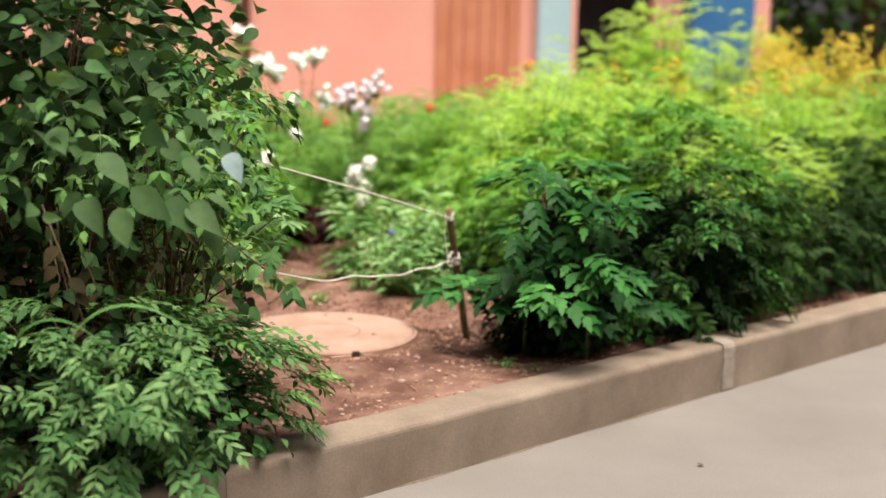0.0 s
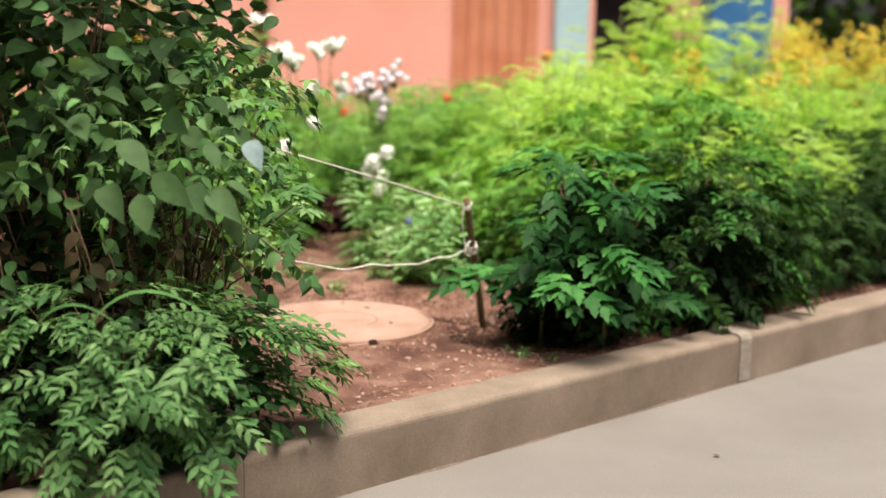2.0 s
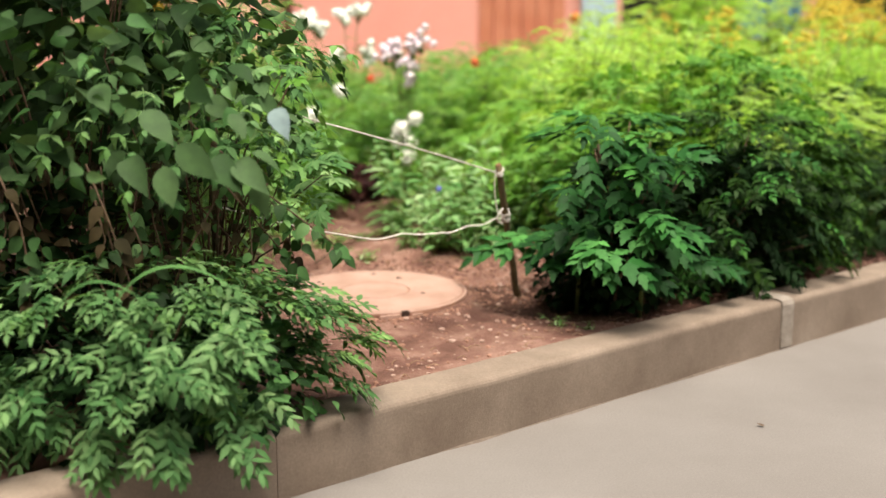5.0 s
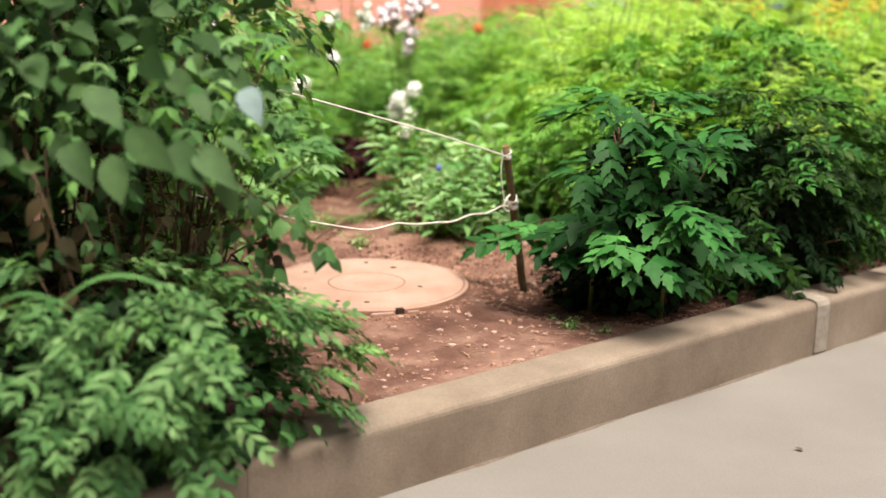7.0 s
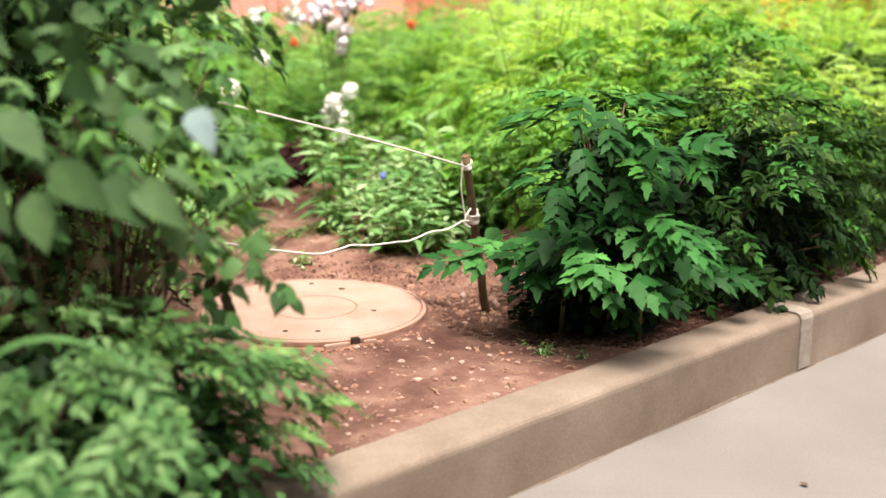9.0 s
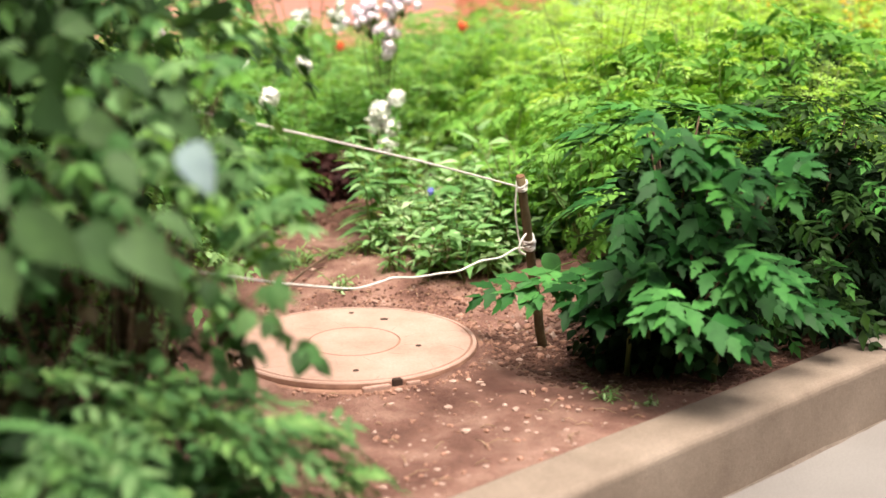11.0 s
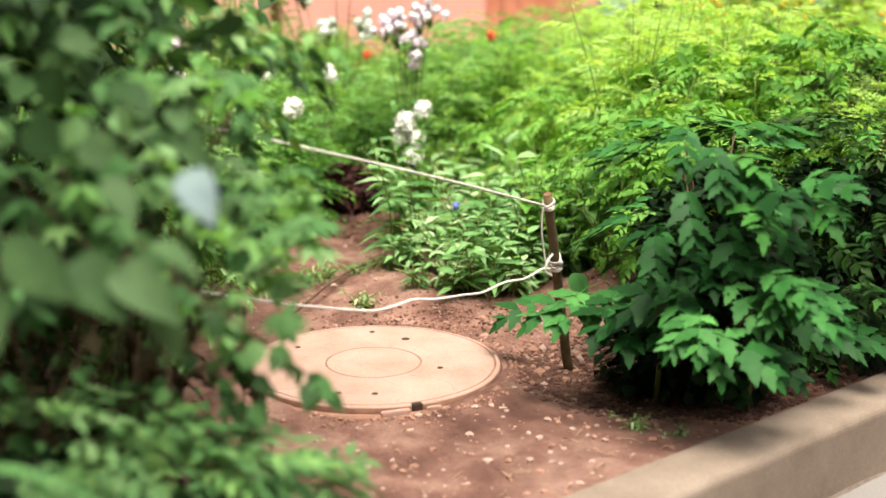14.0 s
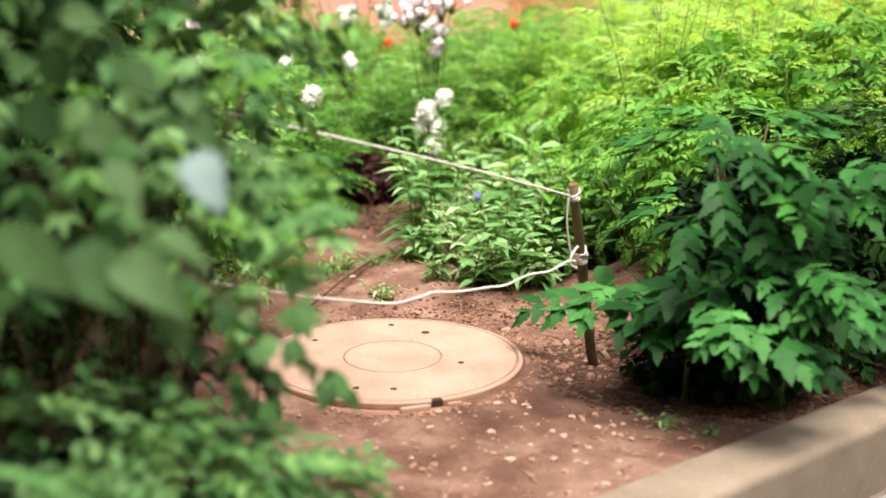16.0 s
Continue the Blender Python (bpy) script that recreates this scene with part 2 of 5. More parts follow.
class Build:
    """Gathers many small pieces into one mesh."""
    def __init__(self):
        self.V, self.F, self.n = [], [], 0

    def add(self, geo, m):
        V, F = geo
        a = np.array(m)
        self.V.append(V @ a[:3, :3].T + a[:3, 3])
        self.F.extend([tuple(i + self.n for i in f) for f in F])
        self.n += len(V)

    def tube(self, pts, r0, r1, sides=5):
        pts = [Vector(p) for p in pts]
        base = self.n
        out = []
        for i, p in enumerate(pts):
            d = (pts[min(i + 1, len(pts) - 1)] - pts[max(i - 1, 0)]).normalized()
            a = d.orthogonal().normalized() if i == 0 else (a - d * a.dot(d)).normalized()
            c = d.cross(a)
            r = r0 + (r1 - r0) * i / (len(pts) - 1)
            for k in range(sides):
                w = 2 * math.pi * k / sides
                out.append(p + a * (r * math.cos(w)) + c * (r * math.sin(w)))
        self.V.append(np.array([tuple(v) for v in out]))
        for i in range(len(pts) - 1):
            for k in range(sides):
                j = (k + 1) % sides
                self.F.append((base + i * sides + k, base + i * sides + j, base + (i + 1) * sides + j, base + (i + 1) * sides + k))
        self.F.append(tuple(base + k for k in reversed(range(sides))))
        self.F.append(tuple(base + (len(pts) - 1) * sides + k for k in range(sides)))
        self.n += len(out)

    def geo(self):
        return np.concatenate(self.V), self.F

    def mesh(self, name, material, smooth=True):
        return mesh_of(name, np.concatenate(self.V), self.F, material, smooth)


def basis(at, ydir, up=(0, 0, 1), scale=1.0, twist=0.0):
    y = Vector(ydir).normalized()
    x = y.cross(Vector(up))
    if x.length < 1e-4:
        x = y.orthogonal()
    x.normalize()
    z = x.cross(y)
    if twist:
        x, z = x * math.cos(twist) + z * math.sin(twist), z * math.cos(twist) - x * math.sin(twist)
    m = Matrix((x, y, z)).transposed().to_4x4()
    m = Matrix.Translation(at) @ m @ Matrix.Scale(scale, 4)
    return m


def half_outline_leaf(outline, L, W, cup=0.25, droop=0.25):
    """A leaf along +y from half its outline (u along, v across), folded along its midrib and bent down."""
    V, F = [], []
    for u, v in outline:
        z = -droop * L * u * u
        V.append((0.0, u * L, z))
        V.append((v * W, u * L, z + cup * v * W))
        V.append((-v * W, u * L, z + cup * v * W))
    for i in range(len(outline) - 1):
        a, b = 3 * i, 3 * i + 3
        F.append((a, a + 1, b + 1, b))
        F.append((a, b, b + 2, a + 2))
    V = np.array(V, float)
    keep, seen, remap = [], {}, []
    for v in V.round(6):
        k = tuple(v)
        if k not in seen:
            seen[k] = len(keep)
            keep.append(k)
        remap.append(seen[k])
    G = []
    for f in F:
        g = []
        for i in f:
            j = remap[i]
            if j not in g:
                g.append(j)
        if len(g) >= 3:
            G.append(tuple(g))
    return np.array(keep), G


OVATE = [(0, 0.02), (0.1, 0.26), (0.25, 0.42), (0.42, 0.46), (0.6, 0.38), (0.78, 0.22), (0.9, 0.09), (1, 0)]
CORDATE = [(0, 0.06), (0.03, 0.34), (0.14, 0.48), (0.32, 0.5), (0.52, 0.41), (0.72, 0.25), (0.88, 0.1), (1, 0)]
LANCE = [(0, 0.02), (0.2, 0.34), (0.4, 0.48), (0.65, 0.34), (0.85, 0.13), (1, 0)]
LOBED = [(0, 0.03), (0.16, 0.3), (0.34, 0.42), (0.5, 0.5), (0.56, 0.3), (0.7, 0.27), (0.86, 0.12), (1, 0)]
KITE = (np.array([(0, 0, 0), (0.5, 0.45, 0.1), (0, 1, -0.12), (-0.5, 0.45, 0.1)]), [(0, 1, 2), (0, 2, 3)])
TOOTHED = [(0, 0.06), (0.42, 0.52), (0.58, 0.34), (1, 0)]


def kite(L, W):
    return KITE[0] * (W, L, L), KITE[1]


def frond(pairs, L, leaf, first=0.25, spread=58, bend=0.3, size=(0.75, 1.0, 0.7), stem=0.0016, rnd=None, droop_leaf=0.25):
    """A compound leaf along +y: a thin rachis with pairs of leaflets and one at the tip."""
    rnd = rnd or R
    b = Build()
    def at(u):
        return Vector((0, L * u, L * (0.12 * math.sin(u * 2.6) - bend * u * u)))
    if stem:
        b.tube([at(u / 3) for u in range(4)], stem, stem * 0.5, 3)
    for i in range(pairs):
        w = i / max(1, pairs - 1)
        u = first + (0.94 - first) * w
        s = size[0] + (size[1] - size[0]) * w * 2 if w < 0.5 else size[1] + (size[2] - size[1]) * (w - 0.5) * 2
        for side in (-1, 1):
            a = radians(spread - 14 * w + rnd.uniform(-9, 9)) * side
            d = Vector((math.sin(a), math.cos(a), -droop_leaf + rnd.uniform(-0.15, 0.15)))
            b.add(leaf, basis(at(u + rnd.uniform(-0.02, 0.02)), d, (side * 0.12, 0, 1), s * rnd.uniform(0.88, 1.12), rnd.uniform(-0.25, 0.25)))
    d = at(1.0) - at(0.93)
    b.add(leaf, basis(at(0.97), d, (0, 0, 1), size[2] * 1.15))
    return b.geo()


def rand_dir(r=R):
    a = r.uniform(0, 2 * math.pi)
    return Vector((math.cos(a), math.sin(a), 0))


# ---- setting ----
KA = radians(38.5)
KU, KN, KP = Vector((math.cos(KA), math.sin(KA), 0)), Vector((-math.sin(KA), math.cos(KA), 0)), Vector((-0.34, 2.51, 0))
KW, KTOP, ROAD_Z, JOINT = 0.145, -0.005, -0.172, 1.667


def kerb_point(s, n, z=0.0):
    p = KP + KU * s + KN * n
    return Vector((p.x, p.y, z))


def off_kerb(x, y):
    """Distance into the bed from the kerb's outer face."""
    return (x - KP.x) * KN.x + (y - KP.y) * KN.y


def bed_z(x, y):
    """Height of the garden soil."""
    n = (y - KP.y) * KN.y + (x - KP.x) * KN.x
    z = -0.03 + 0.016 * noise.noise((x * 1.7, y * 1.7, 0)) + 0.011 * noise.noise((x * 9, y * 9, 3)) + 0.006 * noise.noise((x * 27, y * 27, 7))
    z += 0.12 * math.exp(-((x - 0.27) ** 2 + (y - 4.25) ** 2) / 0.03)
    z += 0.05 * math.exp(-((x + 0.2) ** 2 + (y - 4.5) ** 2) / 0.12)
    z += 0.05 * math.exp(-(((x + 0.57) ** 2 + (y - 5.47) ** 2) / 0.03) ** 2)
    r = math.hypot(x + 0.42, y - 3.7)
    if r < 0.42:
        w = max(0.0, min(1.0, (0.42 - r) / 0.07))
        z = z * (1 - w) + (-0.0155 - 0.004 * math.sin(3 * math.atan2(y - 3.7, x + 0.42)) - 0.03 * (r < 0.3)) * w
    if n < 0.3:
        z = z * max(0.0, (n - KW) / (0.3 - KW)) + (-0.022) * (1 - max(0.0, (n - KW) / (0.3 - KW)))
    return z


def build_ground():
    bm = bmesh.new()
    bmesh.ops.create_grid(bm, x_segments=24, y_segments=24, size=120)
    me = bpy.data.meshes.new("ground")
    bm.to_mesh(me)
    bm.free()
    me.materials.append(M_ROAD)
    ob = new("ground", me)
    ob.location = (0, 0, ROAD_Z)
    tagged(ob, "light grey worn concrete road beside the kerb", "road", kind="structure")


def build_bed():
    ss = np.concatenate([np.linspace(-14, -2.2, 26), np.linspace(-2.15, 3.2, 230), np.linspace(3.4, 16, 30)])
    ns = np.concatenate([np.linspace(KW - 0.004, 3.2, 140), np.linspace(3.3, 14, 34)])
    V, F = [], []
    for n in ns:
        for s in ss:
            p = kerb_point(s, n)
            V.append((p.x, p.y, bed_z(p.x, p.y)))
    w = len(ss)
    for j in range(len(ns) - 1):
        for i in range(w - 1):
            a = j * w + i
            F.append((a, a + 1, a + w + 1, a + w))
    ob = new("garden_soil", mesh_of("garden_soil", V, F, M_SOIL))
    tagged(ob, "reddish-brown bare garden soil with crumbs and chips", "soil", kind="structure")


def build_kerb():
    kerb = thing("kerb", (0, 0, 0), "low beige concrete kerb along the flower bed", "kerb", kind="structure")
    for i in range(-7, 10):
        s0, s1 = JOINT + i - 1 + 0.0003, JOINT + i - 0.0003
        bm = bmesh.new()
        bmesh.ops.create_cube(bm, size=1)
        bmesh.ops.subdivide_edges(bm, edges=[e for e in bm.edges if abs(e.verts[0].co.x - e.verts[1].co.x) > 0.5], cuts=11)
        for v in bm.verts:
            v.co = Vector((v.co.x * (s1 - s0), v.co.y * KW, v.co.z * 0.32))
        edges = [e for e in bm.edges if e.verts[0].co.z > 0.1 and e.verts[1].co.z > 0.1 and abs(e.verts[0].co.y - e.verts[1].co.y) < 1e-4]
        bmesh.ops.bevel(bm, geom=edges, offset=0.02, segments=4, affect="EDGES", profile=0.5)
        rr = random.Random(i + 50)
        for v in bm.verts:
            q = v.co * 14
            v.co += Vector((0, noise.noise((q.x + i * 9, q.y, 1)), noise.noise((q.x + i * 9, q.y, 5)))) * 0.0022
        ob = part("kerb_stone", bm, M_KERB, kerb, smooth=False)
        c = kerb_point((s0 + s1) / 2, KW / 2 + rr.uniform(-0.002, 0.002), KTOP - 0.16 + rr.uniform(-0.002, 0.002))
        ob.matrix_basis = Matrix.Translation(c) @ Matrix.Rotation(KA, 4, "Z")
        if i == 0:
            V, F = [], []
            wide = 0.032
            prof = [(-0.006, -0.16), (-0.0065, -0.06), (-0.006, -0.014), (0.001, 0.001), (0.014, 0.006), (KW * 0.9, 0.006)]
            for k, (n, z) in enumerate(prof):
                for side in (-1, 1):
                    p = kerb_point(JOINT + i + side * wide * (1 + 0.4 * noise.noise((k, side, i))), n, KTOP + z)
                    V.append(p)
            for k in range(len(prof) - 1):
                F.append((2 * k, 2 * k + 1, 2 * k + 3, 2 * k + 2))
            m = put_part("mortar_joint", mesh_of("mortar_joint", V, F, M_MORTAR, False), kerb, None, "whitish mortar smear at a joint")
            sm = m.modifiers.new("thick", "SOLIDIFY")
            sm.thickness = 0.006


def build_dirt():
    """Soil washed into the corner between kerb and road."""
    V, F = [], []
    ss = np.linspace(-3.0, 6.0, 360)
    for s in ss:
        w = 0.005 + 0.012 * (0.3 + noise.noise((s * 3.1, 0.3, 2.0))) + 0.006 * noise.noise((s * 19, 1.3, 5.0))
        h = 0.003 + 0.006 * noise.noise((s * 5.3, 4.1, 0.7))
        V += [kerb_point(s, 0.002, ROAD_Z + h), kerb_point(s, -0.4 * w, ROAD_Z + h * 0.45), kerb_point(s, -max(w, 0.003), ROAD_Z - 0.002)]
    for i in range(len(ss) - 1):
        for j in (0, 1):
            F.append((3 * i + j, 3 * i + j + 1, 3 * i + j + 4, 3 * i + j + 3))
    tagged(new("gutter_dirt", mesh_of("gutter_dirt", V, F, M_SILT)), "thin broken line of dull brown silt along the kerb foot", "soil", kind="stuff")


def box_bm(lo, hi, bev=0.0):
    bm = bmesh.new()
    bmesh.ops.create_cube(bm, size=1)
    for v in bm.verts:
        v.co = Vector([lo[k] + (v.co[k] + 0.5) * (hi[k] - lo[k]) for k in range(3)])
    if bev:
        bmesh.ops.bevel(bm, geom=bm.edges[:], offset=bev, segments=2, affect="EDGES")
    return bm


def build_building():
    b = thing("building", (0, 12.0, ROAD_Z), "coral plastered house wall with blue painted posts", "building")
    H = 4.6
    part("wall", box_bm((-9, 0, 0), (1.8, 0.3, H)), M_CORAL, b, "coral-red plaster wall")
    part("wall", box_bm((2.6, 0, 0), (3.8, 0.3, H)), M_CORAL, b, "coral-red plaster wall")
    part("lintel", box_bm((1.8, 0, 2.4), (2.6, 0.3, H)), M_CORAL, b)
    part("doorway", box_bm((1.8, 0.6, 0), (2.6, 0.66, 2.4)), M_DOOR, b, "dark open doorway")
    part("side_wall", box_bm((1.7, 0.3, 0), (1.8, 0.66, 2.45)), M_DOOR, b)
    part("side_wall", box_bm((2.6, 0.3, 0), (2.7, 0.66, 2.45)), M_DOOR, b)
    part("back_wall", box_bm((-9, 5, 0), (3.8, 5.3, H)), M_CORAL, b)
    part("end_wall", box_bm((-9, 0.3, 0), (-8.7, 5, H)), M_CORAL, b)
    part("end_wall", box_bm((3.5, 0.3, 0), (3.8, 5, H)), M_CORAL, b)
    part("plinth", box_bm((-9, -0.05, 0), (1.3, -0.003, 0.35), 0.01), M_RUST, b, "brown painted plinth")
    for k in range(6):
        part("board", box_bm((0.36 + k * 0.145, -0.035, 0.36), (0.36 + k * 0.145 + 0.135, -0.003, H - 0.2), 0.006), M_RUST, b, "orange-brown upright board")
    part("post", box_bm((1.38, -0.14, 0), (1.72, -0.003, H - 0.1), 0.02), M_PALEBLUE, b, "pale blue painted post")
    part("post", box_bm((2.88, -0.4, 0), (3.52, -0.003, H - 0.1), 0.03), M_BLUE, b, "deep blue painted post")
    part("roof", box_bm((-9.5, -0.7, H), (4.3, 5.8, H + 0.14), 0.02), M_ROOF, b, "brown sheet roof")
    bm = bmesh.new()
    bmesh.ops.create_cone(bm, cap_ends=True, segments=14, radius1=0.05, radius2=0.05, depth=H - 0.3)
    bmesh.ops.translate(bm, verts=bm.verts, vec=(-1.55, -0.09, H / 2))
    part("drainpipe", bm, M_ROOF, b, "dark brown drainpipe", True)


def build_sky_blocker():
    """An unseen plain wall across the road, added behind the camera to block the low sky."""
    me = bpy.data.meshes.new("sky_blocker_wall")
    bm = box_bm((-16, -0.4, 0), (16, 0, 9.0), 0.02)
    bm.to_mesh(me)
    bm.free()
    me.materials.append(M_ROOF)
    ob = new("sky_blocker_wall", me)
    ob.location = (0, -7.0, ROAD_Z - 0.05)
    tagged(ob, "unseen plain brown wall added to block the low sky", "wall", kind="structure")


build_ground()
build_sky_blocker()
build_kerb()
build_dirt()
build_building()


# ---- manhole cover, stake and rope ----
def lathe(profile, seg, material, name, cap=True):
    V, F = [], []
    for r, z in profile:
        for k in range(seg):
            w = 2 * math.pi * k / seg
            V.append((r * math.cos(w), r * math.sin(w), z))
    for i in range(len(profile) - 1):
        for k in range(seg):
            j = (k + 1) % seg
            F.append((i * seg + k, (i + 1) * seg + k, (i + 1) * seg + j, i * seg + j))
    if cap:
        F.append(tuple(range(seg)))
    return mesh_of(name, V, F, material, False)


def build_cover():
    cov = thing("manhole_cover", (-0.42, 3.70, 0.0), "round peach-coloured polymer manhole cover set in soil", "manhole cover")
    top = [(0.01, 0), (0.06, 0.0004), (0.1155, 0), (0.1168, -0.0035), (0.1205, -0.0035), (0.1218, 0), (0.2, 0.0006), (0.3015, 0), (0.303, -0.004),
           (0.3065, -0.004), (0.308, 0), (0.3155, -0.0005), (0.318, -0.0035)]
    put_part("lid", lathe(top, 120, M_COVER, "lid"), cov)
    put_part("rim", lathe([(0.318, -0.0035), (0.3195, -0.012), (0.3195, -0.055)], 120, M_COVER_SIDE, "rim", False), cov, None, "soil-stained rim")
    put_part("collar", lathe([(0.3225, -0.06), (0.3225, -0.018), (0.325, -0.0145), (0.336, -0.0155), (0.34, -0.02), (0.34, -0.06)], 120, M_COVER_SIDE, "collar", False), cov, None, "half-buried brown collar ring")
    # the holes aren't cut: dark plugs paint the shade in them
    for x, y, r in ((-0.012, 0.252, 0.009), (0.079, 0.187, 0.013), (0.01, -0.232, 0.009), (0.166, -0.05, 0.009), (-0.075, -0.225, 0.009), (-0.2, 0.12, 0.009)):
        bm = bmesh.new()
        bmesh.ops.create_cone(bm, cap_ends=True, segments=14, radius1=r, radius2=r * 0.85, depth=0.006)
        bmesh.ops.translate(bm, verts=bm.verts, vec=(x, y, -0.0018))
        part("hole", bm, M_DARK, cov, "lifting hole, a dark plug painted as its shade")
    # the notch is a dark block, its recess's shade put into the colour
    a = math.atan2(-0.3, 0.105)
    rot = Matrix.Rotation(a, 4, "Z")
    for nm, lo, hi, mt, lb in (("notch", (0.308, -0.01, -0.02), (0.323, 0.016, 0.0012), M_DARK, "dark lifting notch"),
                               ("lug", (0.318, -0.085, -0.03), (0.334, -0.016, -0.006), M_COVER, "small lug on the rim"),
                               ("lug", (0.318, 0.024, -0.03), (0.332, 0.06, -0.008), M_COVER, "small lug on the rim")):
        o = part(nm, box_bm(lo, hi, 0.002), mt, cov, lb)
        o.matrix_basis = rot
    for r0, r1 in ((0.1166, 0.1206), (0.3028, 0.3068)):
        put_part("groove", lathe([(r0, -0.0012), ((r0 + r1) / 2, -0.0016), (r1, -0.0012)], 90, M_COVER_SIDE, "groove", False), cov, None, "dirt-filled ring groove")
    # shallow moulded ribs on the lid
    for k in range(12):
        bld = Build()
        w0 = 2 * math.pi * k / 12 + 0.2
        bld.tube([((0.135 + 0.16 * u / 6) * math.cos(w0 + 0.16 * math.sin(u / 6 * 3.1)), (0.135 + 0.16 * u / 6) * math.sin(w0 + 0.16 * math.sin(u / 6 * 3.1)), -0.0002) for u in range(7)], 0.0012, 0.0012, 4)
        put_part("rib", bld.mesh("rib", M_COVER), cov)


STAKE_FOOT, STAKE_TOP = Vector((0.081, 3.755, -0.07)), Vector((-0.006, 3.576, 0.447))


def build_stake():
    st = thing("stake", STAKE_FOOT, "short leaning weathered wooden stake in the soil", "stake")
    b = Build()
    d = STAKE_TOP - STAKE_FOOT
    pts = [d * (k / 14) + Vector((noise.noise((k * 0.6, 1, 0)), noise.noise((k * 0.6, 5, 0)), 0)) * 0.0035 for k in range(15)]
    b.tube(pts, 0.013, 0.0112, 9)
    put_part("shaft", b.mesh("shaft", M_STAKE), st)
    c = Build()
    c.tube([d * 0.998, d * 1.006], 0.011, 0.0098, 9)
    put_part("cut_top", c.mesh("cut_top", M_CUT, False), st, None, "reddish freshly cut top")


def rope_tube(b, pts, r):
    """A rope through the points, smoothed, with a little waviness."""
    P = [Vector(p) for p in pts]
    out = []
    for i in range(len(P) - 1):
        p0, p1, p2, p3 = P[max(i - 1, 0)], P[i], P[i + 1], P[min(i + 2, len(P) - 1)]
        for k in range(6):
            t = k / 6
            out.append(0.5 * ((2 * p1) + (p2 - p0) * t + (2 * p0 - 5 * p1 + 4 * p2 - p3) * t * t + (3 * p1 - p0 - 3 * p2 + p3) * t ** 3))
    out.append(P[-1])
    b.tube(out, r, r, 7)


def wraps(b, f, turns, r, rope_r):
    ax = (STAKE_TOP - STAKE_FOOT).normalized()
    c = STAKE_FOOT + (STAKE_TOP - STAKE_FOOT) * f
    u = ax.orthogonal().normalized()
    v = ax.cross(u)
    pts = []
    for k in range(turns * 12 + 1):
        w = 2 * math.pi * k / 12
        pts.append(c + (u * math.cos(w) + v * math.sin(w)) * (r + 0.002 * math.sin(k * 1.7)) + ax * (0.0062 * (k / 12 - turns / 2) + 0.004 * math.sin(w + 1)))
    b.tube(pts, rope_r, rope_r, 6)


def build_rope():
    ro = thing("fence_rope", (0, 0, 0), "white cord strung from the stake along the bed", "rope")
    b = Build()
    rope_tube(b, [(-0.012, 3.575, 0.423), (-0.103, 3.500, 0.4605), (-0.234, 3.390, 0.514), (-0.353, 3.288, 0.56), (-0.504, 3.159, 0.617), (-0.63, 3.052, 0.663), (-0.82, 2.89, 0.73)], 0.0024)
    put_part("upper_strand", b.mesh("upper_strand", M_ROPE), ro)
    b = Build()
    rope_tube(b, [(0.006, 3.585, 0.268), (-0.015, 3.577, 0.269), (-0.059, 3.540, 0.256), (-0.108, 3.497, 0.259), (-0.163, 3.450, 0.248), (-0.204, 3.416, 0.252), (-0.268, 3.361, 0.258), (-0.318, 3.319, 0.269),
                  (-0.342, 3.298, 0.267), (-0.389, 3.258, 0.264), (-0.424, 3.228, 0.271), (-0.49, 3.172, 0.293), (-0.573, 3.101, 0.323), (-0.7, 2.995, 0.375), (-0.82, 2.89, 0.43)], 0.0024)
    put_part("lower_strand", b.mesh("lower_strand", M_ROPE), ro)
    b = Build()
    wraps(b, 0.955, 3, 0.0132, 0.0024)
    put_part("upper_knot", b.mesh("upper_knot", M_ROPE), ro, None, "cord wound round the stake top")
    b = Build()
    wraps(b, 0.655, 5, 0.0145, 0.0028)
    rope_tube(b, [(0.012, 3.60, 0.30), (-0.002, 3.585, 0.285), (-0.006, 3.582, 0.262), (0.01, 3.59, 0.25)], 0.003)
    put_part("lower_knot", b.mesh("lower_knot", M_ROPE), ro, None, "bulky white knot")
    b = Build()
    rope_tube(b, [(-0.016, 3.572, 0.42), (-0.018, 3.575, 0.37), (-0.012, 3.585, 0.32), (-0.004, 3.59, 0.28)], 0.0022)
    put_part("slack_end", b.mesh("slack_end", M_ROPE), ro)
    p = thing("stake", (-0.82, 2.885, -0.05), "tall wooden stake hidden among broad leaves", "stake")
    b = Build()
    b.tube([(0, 0, 0), (0.004, 0, 0.45), (0, 0.004, 0.82)], 0.016, 0.014, 8)
    put_part("shaft", b.mesh("shaft", M_STAKE), p)


build_cover()
build_stake()
build_rope()


# ---- plants ----
def frond_set(mat, seeds, **kw):
    return [mesh_of("leaf", *frond(rnd=random.Random(s), **kw), mat) for s in seeds]


POINTED = [(0, 0.05), (0.16, 0.32), (0.3, 0.52), (0.36, 0.34), (0.55, 0.47), (0.62, 0.25), (0.8, 0.2), (1, 0)]
LEAFLET_A = half_outline_leaf(POINTED, 0.078, 0.046, 0.12, 0.12)
LEAFLET_C = half_outline_leaf(POINTED, 0.076, 0.036, 0.12, 0.12)
FRONDS_A = frond_set(M_LEAF_A, (1, 2), pairs=3, L=0.12, leaf=LEAFLET_A, first=0.3, spread=50, bend=0.12, droop_leaf=0.04) + frond_set(M_LEAF_A, (3, 4), pairs=4, L=0.13, leaf=LEAFLET_C, first=0.25, spread=50, bend=0.14, droop_leaf=0.04)
